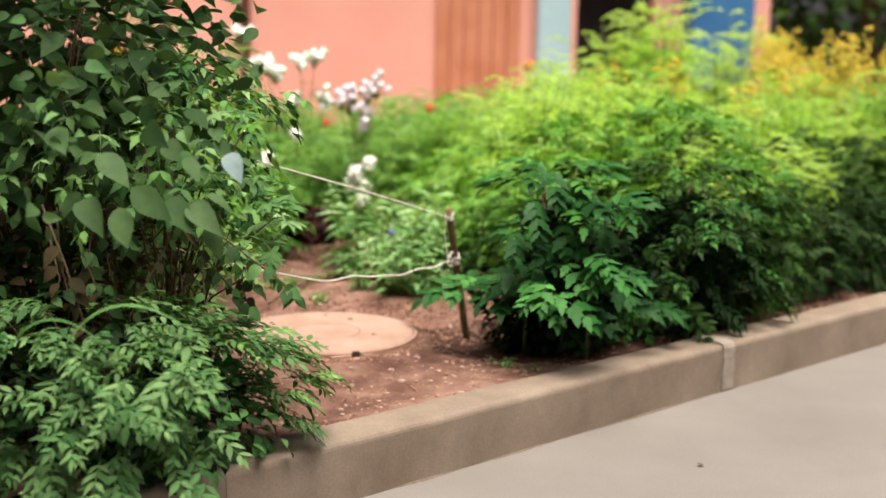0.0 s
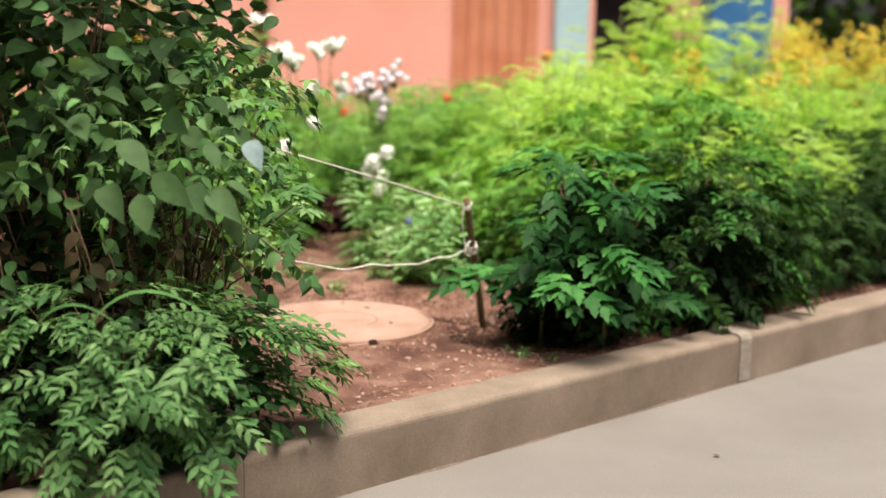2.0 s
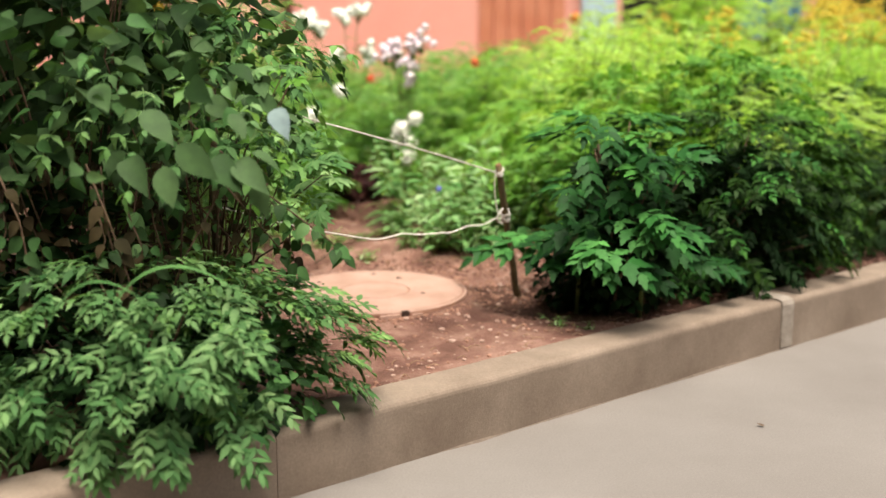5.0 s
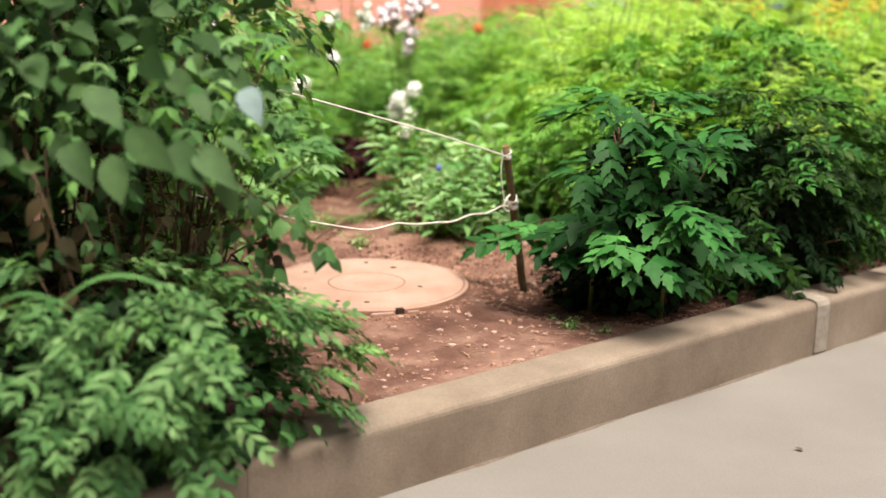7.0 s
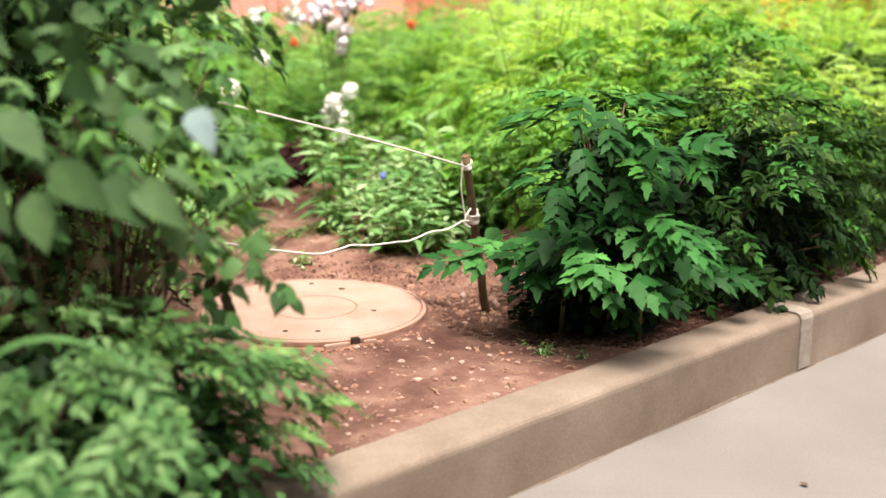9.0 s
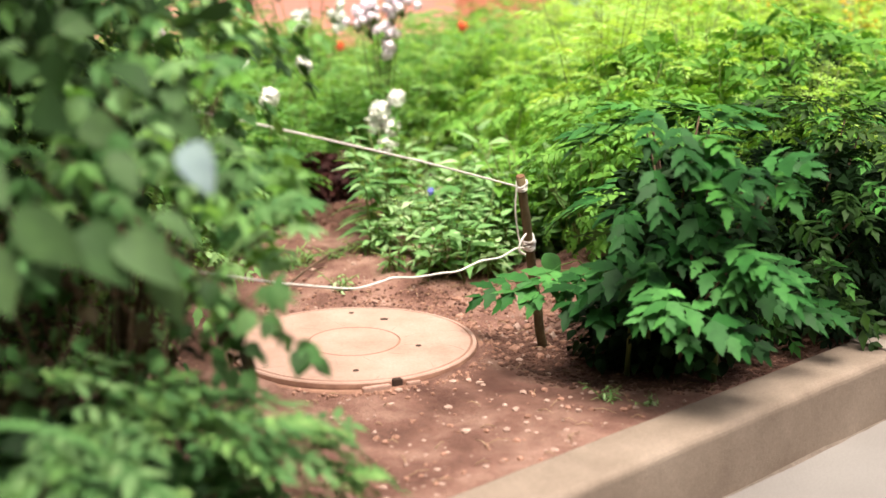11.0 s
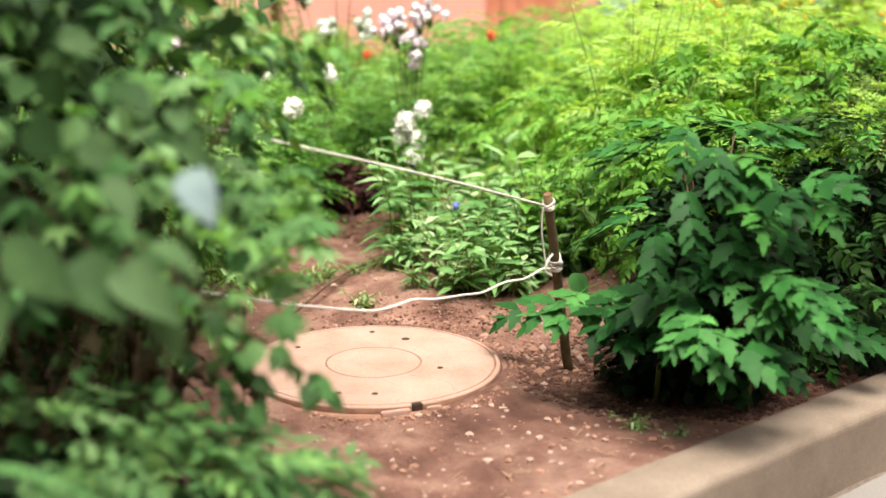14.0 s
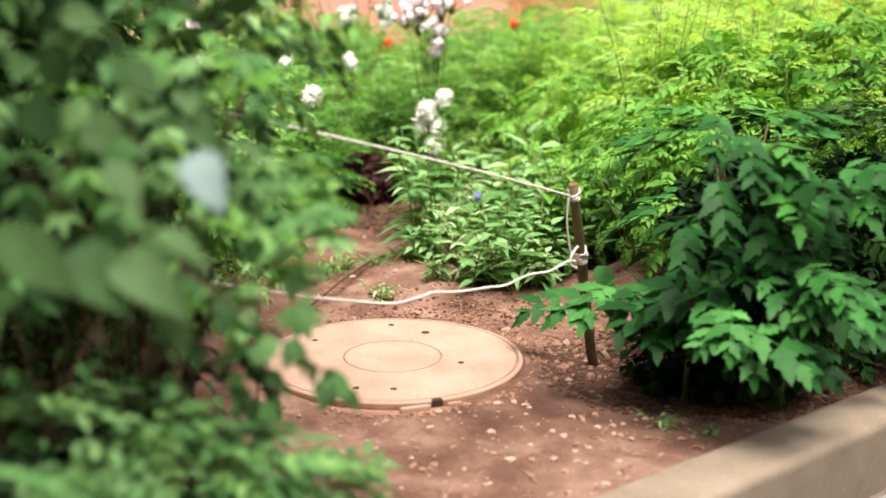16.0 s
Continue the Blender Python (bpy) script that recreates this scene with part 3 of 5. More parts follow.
FRONDS_B = frond_set(M_LEAF_YOUNG, (15, 16), pairs=4, L=0.12, leaf=LEAFLET_C, first=0.25, spread=56, bend=0.16, droop_leaf=0.05)
MID_LEAFLET = half_outline_leaf(TOOTHED, 0.045, 0.021, 0.22, 0.2)
FAR_LEAFLET = half_outline_leaf(TOOTHED, 0.072, 0.034, 0.22, 0.18)
MID_GEO = [frond(5, 0.11, MID_LEAFLET, 0.2, 56, 0.3, rnd=random.Random(s)) for s in (8, 9, 10)]
FRONDS_A_GEO = [frond(4, 0.135, FAR_LEAFLET, 0.3, 58, 0.25, rnd=random.Random(s)) for s in (5, 6, 7)]
FRONDS_H = frond_set(M_LEAF_MOUND, (11, 12, 13), pairs=4, L=0.115, leaf=half_outline_leaf(LANCE, 0.05, 0.019, 0.15, 0.2), first=0.22, spread=54, bend=0.22, droop_leaf=0.08)
FRONDS_H += frond_set(M_LEAF_TIP, (14,), pairs=4, L=0.09, leaf=half_outline_leaf(TOOTHED, 0.036, 0.016, 0.15, 0.15), first=0.2, spread=52, bend=0.15, droop_leaf=0.05)
LEAFLET_F = kite(0.052, 0.0145)
FEATHER_GEO = [frond(6, 0.16, LEAFLET_F, 0.15, 52, 0.3, size=(0.8, 1.1, 0.6), stem=0.0, rnd=random.Random(s)) for s in (21, 22, 23)]
LANCE_GEO = [half_outline_leaf(LANCE, 0.085, 0.028, 0.2, d) for d in (0.15, 0.35, 0.55)]
BIG_LEAVES = [mesh_of("leaf", *half_outline_leaf(o, l, w, c, d), M_LEAF_BIG) for o, l, w, c, d in ((CORDATE, 0.08, 0.056, 0.2, 0.15), (CORDATE, 0.085, 0.052, 0.35, 0.22), (OVATE, 0.09, 0.054, 0.15, 0.25), (OVATE, 0.075, 0.05, 0.3, 0.08))] + [mesh_of("leaf", *half_outline_leaf(o, l, w, c, d), M_LEAF_FROND) for o, l, w, c, d in ((OVATE, 0.06, 0.044, 0.35, 0.45), (CORDATE, 0.058, 0.042, 0.3, 0.3))]
OVATE_GEO = [half_outline_leaf(OVATE, 0.05, 0.036, c, d) for c, d in ((0.2, 0.2), (0.3, 0.4))]


def dome_spots(r, n, rx, ry, z0, z1, rough=0.18, inner=0.0, belly=0.45, square=2.0):
    """Points on a lumpy dome, with the outward way at each."""
    out = []
    for _ in range(n):
        a = r.uniform(0, 2 * math.pi)
        u = r.random() ** 0.8
        z = z0 + (z1 - z0) * u
        k = (u - belly) / (1 - belly) if u > belly else (belly - u) / belly * 0.55
        w = max(0.0, 1 - k ** square) ** (1 / square)
        lump = 1 + rough * noise.noise((math.cos(a) * 2.2 + rx * 7, math.sin(a) * 2.2, z * 5))
        w *= lump * (1 - inner * r.random())
        o = Vector((math.cos(a), math.sin(a), 0))
        out.append((Vector((rx * w * math.cos(a), ry * w * math.sin(a), z)), (o * (0.35 + w) + Vector((0, 0, max(0.0, k) if u > belly else -0.3))).normalized(), u))
    return out


def stems_into(t, r, n, spots, mat, r0=0.006, spread=0.12):
    for k in range(n):
        p = r.choice(spots)[0]
        f = rand_dir(r) * r.uniform(0, spread)
        b = Build()
        m = f * 0.3 + p * 0.5 + Vector((0, 0, 0.12 * p.z))
        b.tube([f + Vector((0, 0, -0.05)), f * 0.8 + p * 0.22 + Vector((0, 0, 0.1 * p.z)), m, p * 0.96], r0, r0 * 0.35, 5)
        put_part("stem", b.mesh("stem", mat), t)


def leafy_shrub(name, at, label, category, leaves, n, rx, ry, z0, z1, seed, fall=0.35, size=(0.8, 1.2), stem_mat=None, n_stems=16, inner=0.25, group="", back=0.6, r0=0.006, rough=0.18, square=2.0, jit=0.45, twist=0.3, x_max=99.0):
    r = random.Random(seed)
    t = thing(name, at, label, category, group)
    spots = [q for q in dome_spots(r, n, rx, ry, z0, z1, rough, inner, 0.45, square) if q[0].x + at[0] < x_max]
    for p, o, u in spots:
        drop = fall * (1.2 - u) + r.uniform(-0.25, 0.2)
        d = (Vector((o.x, o.y, 0)) * 0.9 + rand_dir(r) * jit + Vector((0, 0, -drop + 0.25 * u))).normalized()
        up = o * 0.5 + Vector((0, 0, 0.85)) + rand_dir(r) * (jit * 0.8)
        me = r.choice(leaves)
        s = r.uniform(*size)
        put_part("leaf", me, t, basis(p - d * (0.1 * back * s), d, up, s, r.uniform(-twist, twist)))
    stems_into(t, r, n_stems, spots, stem_mat or M_STEM, r0)
    return t


def hung(o, u, r, swing=0.9):
    """The way and the upper side of a leaf that hangs outward from a crown: steep low down, level towards the top."""
    side = Vector((-o.y, o.x, 0))
    flat = Vector((o.x, o.y, 0))
    flat = flat.normalized() if flat.length > 0.01 else rand_dir(r)
    d = flat * (0.75 + 0.2 * u) + side * r.uniform(-swing, swing) + Vector((0, 0, -0.5 + 0.55 * u + r.uniform(-0.2, 0.2)))
    up = flat * (0.75 - 0.35 * u) + Vector((0, 0, 0.6 + 0.3 * u)) + rand_dir(r) * 0.2
    return d.normalized(), up


def tiered_shrub(name, at, label, category, leaves, shoots, rx, ry, z0, z1, seed, size=(0.8, 1.2), per=(3, 5), n_stems=16, rough=0.5, inner=0.25, young=(), keep=None, group="", belly=0.45):
    """A shrub whose flat compound leaves hang in loose tiers from the shoot tips, with dark gaps between them."""
    r = random.Random(seed)
    t = thing(name, at, label, category, group)
    spots = [q for q in dome_spots(r, shoots, rx, ry, z0, z1, rough, inner, belly) if keep is None or keep(q[0] + t.location)]
    for p, o, u in spots:
        big = r.uniform(*size)
        for i in range(r.randint(*per)):
            d, up = hung(o, u, r)
            me = r.choice(young) if young and r.random() < (u - 0.68) * 1.8 else r.choice(leaves)
            put_part("leaf", me, t, basis(p - d * 0.03 + Vector((r.uniform(-0.03, 0.03), r.uniform(-0.03, 0.03), r.uniform(-0.025, 0.025))), d, up, big * r.uniform(0.75, 1.1), r.uniform(-0.2, 0.2)))
    stems_into(t, r, n_stems, spots, M_TWIG, 0.006, 0.16)
    return t


# compound-leaved shrub by the kerb
SHRUB = tiered_shrub("garden_shrub", (0.40, 3.56, -0.02), "dense dark green shrub with pointed compound leaves over the kerb", "shrub", FRONDS_A, 66, 0.35, 0.36, 0.17, 0.64, 31,
                     per=(2, 3), n_stems=22, rough=0.8, inner=0.22, young=FRONDS_B, keep=lambda p: 0.2 < p.x < 0.62 and off_kerb(p.x, p.y) > 0.02 + 0.25 * max(0.0, p.z - 0.4) and not (p.x < 0.36 and p.z < 0.24) and noise.noise(p * 5.5) > -0.18)
# leaves that stand out on the face of the shrub: middle, way, size, kind
for x, y, z, dx, dy, dz, s, k in ((0.18, 3.24, 0.37, -0.1, -0.5, -0.6, 0.82, 2), (0.24, 3.185, 0.465, 0.1, -0.45, -0.65, 0.95, 3), (0.335, 3.217, 0.394, 0.1, -0.45, -0.7, 0.85, 0), (0.365, 3.17, 0.285, 0.35, -0.5, -0.5, 0.9, 1),
                                  (0.37, 3.1, 0.2, 0.75, -0.4, -0.4, 1.2, 1), (0.3, 3.14, 0.195, 0.05, -0.7, -0.45, 1.0, 0), (0.54, 3.31, 0.215, 0.6, -0.5, -0.4, 1.1, 0), (0.47, 3.25, 0.3, 0.5, -0.5, -0.5, 1.0, 1),
                                  (0.3, 3.22, 0.56, 0.0, -0.6, -0.4, 1.0, 3), (0.4, 3.25, 0.52, 0.2, -0.6, -0.5, 1.0, 0), (0.46, 3.28, 0.42, 0.3, -0.5, -0.6, 0.95, 2), (0.24, 3.27, 0.6, -0.2, -0.7, -0.3, 0.95, 3),
                                  (0.64, 3.38, 0.15, 0.8, -0.4, -0.3, 1.0, 3), (0.74, 3.46, 0.12, 0.8, -0.35, -0.3, 1.0, 2), (0.6, 3.37, 0.25, 0.7, -0.45, -0.4, 0.95, 2), (0.46, 3.2, 0.15, 0.6, -0.5, -0.35, 1.0, 0)):
    q = Vector((x, y, z)) - SHRUB.location
    d = Vector((dx, dy, dz)).normalized()
    put_part("leaf", FRONDS_A[k], SHRUB, basis(q - d * 0.1 * s, d, Vector((0.05, -0.5, 0.8)), s))
# the lowest tier, spread level over the soil beside the stake
for x, y, z, dx, dy, s, k in ((-0.075, 3.74, 0.11, -0.9, -0.25, 0.95, 1), (-0.02, 3.46, 0.2, -0.9, -0.3, 1.15, 1), (0.03, 3.44, 0.205, -0.5, -0.8, 1.1, 0), (0.1, 3.4, 0.195, -0.35, -0.85, 1.2, 1), (0.156, 3.352, 0.19, -0.1, -0.9, 1.25, 0), (0.21, 3.33, 0.2, 0.15, -0.9, 1.2, 1),
                              (0.262, 3.308, 0.215, 0.25, -0.85, 1.2, 0), (0.12, 3.46, 0.215, -0.75, -0.5, 1.1, 2), (0.2, 3.43, 0.225, -0.3, -0.8, 1.15, 3), (0.3, 3.36, 0.235, 0.3, -0.8, 1.15, 1)):
    q = Vector((x, y, z)) - SHRUB.location
    d = Vector((dx, dy, -0.28)).normalized()
    put_part("leaf", FRONDS_A[k], SHRUB, basis(q - d * 0.1 * s, d, Vector((0.02, -0.3, 0.9)), s))
    b = Build()
    b.tube([q - d * 0.1 * s, q - d * 0.17 * s + Vector((0.02, 0.02, -0.03)), Vector((0.3, 3.5, 0.08)) - SHRUB.location], 0.002, 0.003, 4)
    put_part("stem", b.mesh("stem", M_STEM), SHRUB)
lone = mesh_of("leaf", *half_outline_leaf(OVATE, 0.075, 0.06, 0.15, 0.2), M_LEAF_A)
put_part("leaf", lone, SHRUB, basis(Vector((0.085, 3.8, 0.2)) - SHRUB.location, (0.5, -0.5, -0.6), (0.2, -0.8, 0.4), 1.0))
for x, y, h in ((0.245, 3.466, 0.22), (0.3, 3.5, 0.3), (0.2, 3.62, 0.26), (0.44, 3.4, 0.26)):
    b = Build()
    b.tube([Vector((x, y, -0.05)) - SHRUB.location, Vector((x + 0.006, y - 0.004, h * 0.5)) - SHRUB.location, Vector((x + 0.03, y - 0.03, h)) - SHRUB.location], 0.0075, 0.004, 6)
    put_part("stem", b.mesh("stem", M_STEM), SHRUB)


def inner_mass(t, geos, mat, n, rx, ry, z0, z1, seed, name="inner_foliage", label="", off=(0, 0, 0)):
    """Shaded leaves inside a shrub, too dense to tell apart."""
    r = random.Random(seed)
    b = Build()
    for p, o, u in dome_spots(r, n, rx, ry, z0, z1, 0.3, 0.7):
        b.add(r.choice(geos), basis(p + Vector(off), o + rand_dir(r) * 0.8 + Vector((0, 0, r.uniform(-0.5, 0.3))), o * 0.4 + Vector((0, 0, 0.9)), r.uniform(0.8, 1.3), r.uniform(-0.4, 0.4)))
    tagged(put_part(name, b.mesh(name, mat), t), label, kind="stuff")


LITTLE_GEO = [half_outline_leaf(OVATE, 0.034, 0.026, 0.2, 0.3)]
# near-black leaf masses that paint the dark gaps inside the shrub
inner_mass(SHRUB, LITTLE_GEO, M_LEAF_SHADE, 1400, 0.2, 0.25, 0.03, 0.34, 47, "dry_foliage", "dark withered and shade-coloured leaves low in the shrub")
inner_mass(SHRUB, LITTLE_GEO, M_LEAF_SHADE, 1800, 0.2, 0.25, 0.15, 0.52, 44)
inner_mass(SHRUB, LITTLE_GEO, M_LEAF_SHADE, 1100, 0.2, 0.14, 0.0, 0.17, 49, "dry_foliage", "dark withered and shade-coloured leaves low in the shrub", (-0.07, 0.02, 0.0))


def joined_shrub(name, mesh_name, geos, mat, n, rx, ry, z0, z1, seed, label, category, fall=0.4, size=(0.8, 1.2), n_stems=10, group=""):
    """A clump farther off: all its leaves in one foliage mesh, its stems in another."""
    r = random.Random(seed)
    t = thing(name, (0, 0, 0), label, category, group)
    b = Build()
    spots = dome_spots(r, n, rx, ry, z0, z1, inner=0.45)
    for p, o, u in spots:
        drop = fall * (1.2 - u) + r.uniform(-0.3, 0.3)
        d = (Vector((o.x, o.y, 0)) * 0.8 + rand_dir(r) * 0.6 + Vector((0, 0, -drop + 0.3 * u))).normalized()
        b.add(r.choice(geos), basis(p - d * 0.05, d, o * 0.5 + Vector((0, 0, 0.8)) + rand_dir(r) * 0.3, r.uniform(*size), r.uniform(-0.4, 0.4)))
    tagged(put_part("foliage", b.mesh(mesh_name, mat), t), kind="stuff")
    s = Build()
    for k in range(n_stems):
        p = r.choice(spots)[0]
        f = rand_dir(r) * r.uniform(0, 0.08)
        s.tube([f + Vector((0, 0, -0.05)), f * 0.7 + p * 0.3 + Vector((0, 0, 0.1 * p.z)), p * 0.97], 0.005, 0.002, 4)
    tagged(put_part("stalk_mass", s.mesh("stalk_mass", M_STEM), t), kind="stuff")
    return t


def upright_clump(name, geos, mat, h, n_stems, per, spread, seed, label, category, group="", tip=None, size=(0.8, 1.2), rise=0.35, start=0.18, bare=M_STEM):
    """Upright stems with leaves all the way up; tip: (geometry, material, count) of a flower head."""
    r = random.Random(seed)
    t = thing(name, (0, 0, 0), label, category, group)
    b, s, f = Build(), Build(), Build()
    for k in range(n_stems):
        base = rand_dir(r) * r.uniform(0, spread * 0.45)
        lean = rand_dir(r) * r.uniform(0, spread) + base
        hh = h * r.uniform(0.72, 1.05)
        def at(u):
            return base + lean * u * u * 0.8 + Vector((0, 0, hh * u))
        s.tube([at(u / 4) - Vector((0, 0, 0.04 if u == 0 else 0)) for u in range(5)], 0.0035, 0.0014, 4)
        a0 = r.uniform(0, 6.28)
        for i in range(per):
            u = start + (1 - start) * (i + r.random() * 0.6) / per
            a = a0 + i * 2.4 + r.uniform(-0.4, 0.4)
            d = Vector((math.cos(a), math.sin(a), rise + 0.5 * u - 0.35 + r.uniform(-0.25, 0.25))).normalized()
            b.add(r.choice(geos), basis(at(min(u, 1.0)), d, (0, 0, 1), r.uniform(*size) * (1.1 - 0.45 * u), r.uniform(-0.4, 0.4)))
        if tip:
            for i in range(tip[2]):
                u = 0.84 + 0.2 * r.random()
                off = rand_dir(r) * r.uniform(0.005, 0.075) * (1.12 - u) * 5
                f.add(tip[0], Matrix.Translation(at(u) + off) @ Matrix.Rotation(r.uniform(0, 3), 4, "X") @ Matrix.Scale(r.uniform(0.6, 1.3), 4))
    tagged(put_part("foliage", b.mesh("foliage", mat), t), kind="stuff")
    tagged(put_part("stalk_mass", s.mesh("stalk_mass", bare), t), kind="stuff")
    if tip:
        tagged(put_part("flower_mass", f.mesh("flower_mass", tip[1]), t, None, "small massed yellow flowers"), kind="stuff")
    return t


def scatter(protos, spots, seed, scale=(0.88, 1.14)):
    """The first spots take the prototypes themselves, the others copies."""
    r = random.Random(seed)
    for i, (x, y, k) in enumerate(spots):
        s = k * r.uniform(*scale)
        m = Matrix.Translation((x, y, bed_z(x, y) - 0.005)) @ Matrix.Rotation(r.uniform(0, 6.28), 4, "Z") @ Matrix.Scale(s, 4)
        if i < len(protos):
            protos[i].matrix_basis = m
        else:
            q = copy_thing(r.choice(protos), m)
            q.matrix_basis = m


def area(seed, n, x0, x1, y0, y1, k0=0.9, k1=1.1, gap=0.22, ok=None):
    r = random.Random(seed)
    out = []
    for _ in range(n * 60):
        x, y = r.uniform(x0, x1), r.uniform(y0, y1)
        if ok and not ok(x, y):
            continue
        if all((x - a) ** 2 + (y - b) ** 2 > gap * gap for a, b, c in out):
            out.append((x, y, r.uniform(k0, k1)))
            if len(out) == n:
                break
    return out


def ball_geo(sub=1):
    bm = bmesh.new()
    bmesh.ops.create_icosphere(bm, subdivisions=sub, radius=1)
    V = np.array([tuple(v.co) for v in bm.verts])
    F = [tuple(v.index for v in f.verts) for f in bm.faces]
    bm.free()
    return V, F


BLOB = ball_geo(1)
YELLOW_BLOB = (BLOB[0] * 0.009, BLOB[1])

# low phlox-like leaves behind the cover
low = [upright_clump("low_leafy_plant", LANCE_GEO, M_LEAF_E, (0.34, 0.28, 0.4, 0.31)[k], (9, 11, 8, 10)[k], 9, 0.27, 40 + k, "low light green plant with pointed lance leaves", "plant", "low plants behind the cover", size=(1.1, 1.8), rise=0.3) for k in range(4)]
scatter(low, [(-0.14, 4.32, 0.7), (0.05, 4.42, 0.8), (-0.3, 4.75, 0.9), (-0.05, 4.68, 1.0), (0.14, 4.75, 1.1), (-0.12, 5.0, 1.2), (0.1, 5.05, 1.3), (-0.24, 4.5, 0.65), (-0.2, 5.3, 1.05), (0.02, 5.35, 1.3),
              (-0.02, 4.52, 0.85), (0.2, 4.5, 0.85), (0.33, 4.85, 1.05), (-0.34, 4.62, 0.45), (-0.2, 4.33, 0.55), (0.0, 4.3, 0.65), (-0.3, 5.1, 0.9)], 5)
tuft = upright_clump("grass_tuft", [half_outline_leaf(LANCE, 0.1, 0.009, 0.2, d) for d in (0.3, 0.6)], M_LEAF_DARK, 0.05, 10, 3, 0.1, 45, "low tuft of bright grass at the edge of bare soil", "grass", "grass tufts behind the cover", size=(0.6, 1.1), rise=0.5)
scatter([tuft], [(-0.66, 4.56, 0.9), (-0.61, 4.6, 1.0), (-0.5, 4.62, 0.7), (-0.42, 4.66, 0.9)], 46)

# finer-leaved plant that leans over the kerb beside the big shrub
FINE = [mesh_of("leaf", *frond(4, 0.11, MID_LEAFLET, 0.2, 56, 0.16, rnd=random.Random(s), droop_leaf=0.05), m) for s, m in ((61, M_LEAF_OLIVE), (62, M_LEAF_OLIVE), (63, M_LEAF_OLIVE), (64, M_LEAF_YOUNG))]
SMALL_SHRUB = tiered_shrub("fine_leaved_shrub", (0.83, 3.86, -0.02), "dull green shrub with small leaflets drooping to the kerb", "shrub", FINE, 110, 0.4, 0.34, 0.04, 0.6, 32,
                           size=(0.85, 1.25), per=(2, 4), rough=0.5, inner=0.35, keep=lambda p: off_kerb(p.x, p.y) > 0.03)
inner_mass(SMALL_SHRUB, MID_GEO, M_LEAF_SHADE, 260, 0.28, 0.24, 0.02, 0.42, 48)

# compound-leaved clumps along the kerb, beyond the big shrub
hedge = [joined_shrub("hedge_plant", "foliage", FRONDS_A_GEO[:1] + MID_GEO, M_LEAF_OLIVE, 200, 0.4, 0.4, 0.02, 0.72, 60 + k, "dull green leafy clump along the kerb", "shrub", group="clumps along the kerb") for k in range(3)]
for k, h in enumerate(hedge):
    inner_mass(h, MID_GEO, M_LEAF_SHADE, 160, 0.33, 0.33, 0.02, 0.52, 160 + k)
spots = []
for s in (1.95, 2.3, 2.65, 3.05, 3.5, 4.0, 4.6, 5.2, 6.0, 7.0, 8.0):
    for n, k in ((0.38, 0.72), (0.85, 0.8), (1.25, 0.9)):
        if (n > 0.6 and s < 2.5) or (n > 1 and s < 4.2):
            continue
        p = kerb_point(s + 0.2 * (n > 1), n)
        spots.append((p.x, p.y, k))
scatter(hedge, spots, 8)

# broad-leaved young plants behind the stake
young = [upright_clump("young_leafy_plant", [half_outline_leaf(OVATE, 0.085, 0.05, 0.2, d) for d in (0.2, 0.4)], (M_LEAF_MID, M_LEAF_CUT)[k], 0.36, 7, 8, 0.16, 130 + k, "fresh green plant with ovate leaves behind the stake", "plant", "young plants behind the stake", size=(0.8, 1.2), rise=0.2) for k in range(2)]
scatter(young, [(0.1, 4.46, 1.0), (0.3, 4.45, 1.05), (0.2, 4.66, 1.1), (0.44, 4.4, 1.1), (0.36, 4.7, 1.15)], 17)

# mid-green shrub leaves just behind the big shrub, then lime feathery plants
mid = [joined_shrub("leafy_clump", "foliage", MID_GEO, M_LEAF_MID, 170, 0.36, 0.36, 0.05, 0.64, 70 + k, "fresh green clump with compound leaves", "plant", group="green clumps in the bed") for k in range(3)]
scatter(mid, [(0.32, 4.72, 0.8), (0.55, 4.32, 1.0), (1.25, 4.5, 1.05), (0.6, 4.75, 1.0), (1.0, 4.65, 1.1), (0.5, 5.1, 0.9), (0.16, 5.35, 0.75), (0.3, 4.3, 0.7)], 9)
lime = [upright_clump("lime_feathery_plant", FEATHER_GEO, M_LEAF_LIME, 0.82, 17, 13, 0.2, 80 + k, "tall lime green feathery garden plant", "plant", "lime plants in the bed") for k in range(4)]
scatter(lime, area(3, 36, 0.45, 2.7, 4.5, 6.8, 0.85, 1.1, 0.28, lambda x, y: off_kerb(x, y) > 0.95) + [(0.66, 4.39, 0.74), (0.98, 4.42, 0.8), (1.25, 4.62, 0.85), (0.82, 4.6, 0.85), (1.12, 4.32, 0.68), (1.5, 4.75, 0.85), (1.75, 5.0, 0.85), (0.25, 5.75, 0.8), (0.35, 6.1, 0.9), (0.15, 6.3, 0.85), (1.3, 7.6, 1.4), (1.75, 7.8, 1.45), (0.9, 7.7, 1.2), (1.5, 7.2, 1.3), (2.1, 7.5, 1.35), (1.1, 7.3, 1.2), (1.62, 7.45, 1.5)], 10)

# darker feathery plants in the middle distance
feath = [upright_clump("feathery_plant", FEATHER_GEO, M_LEAF_DARK, 0.55, 16, 12, 0.2, 90 + k, "mid green feathery garden plant", "plant", "feathery plants in the bed") for k in range(4)]
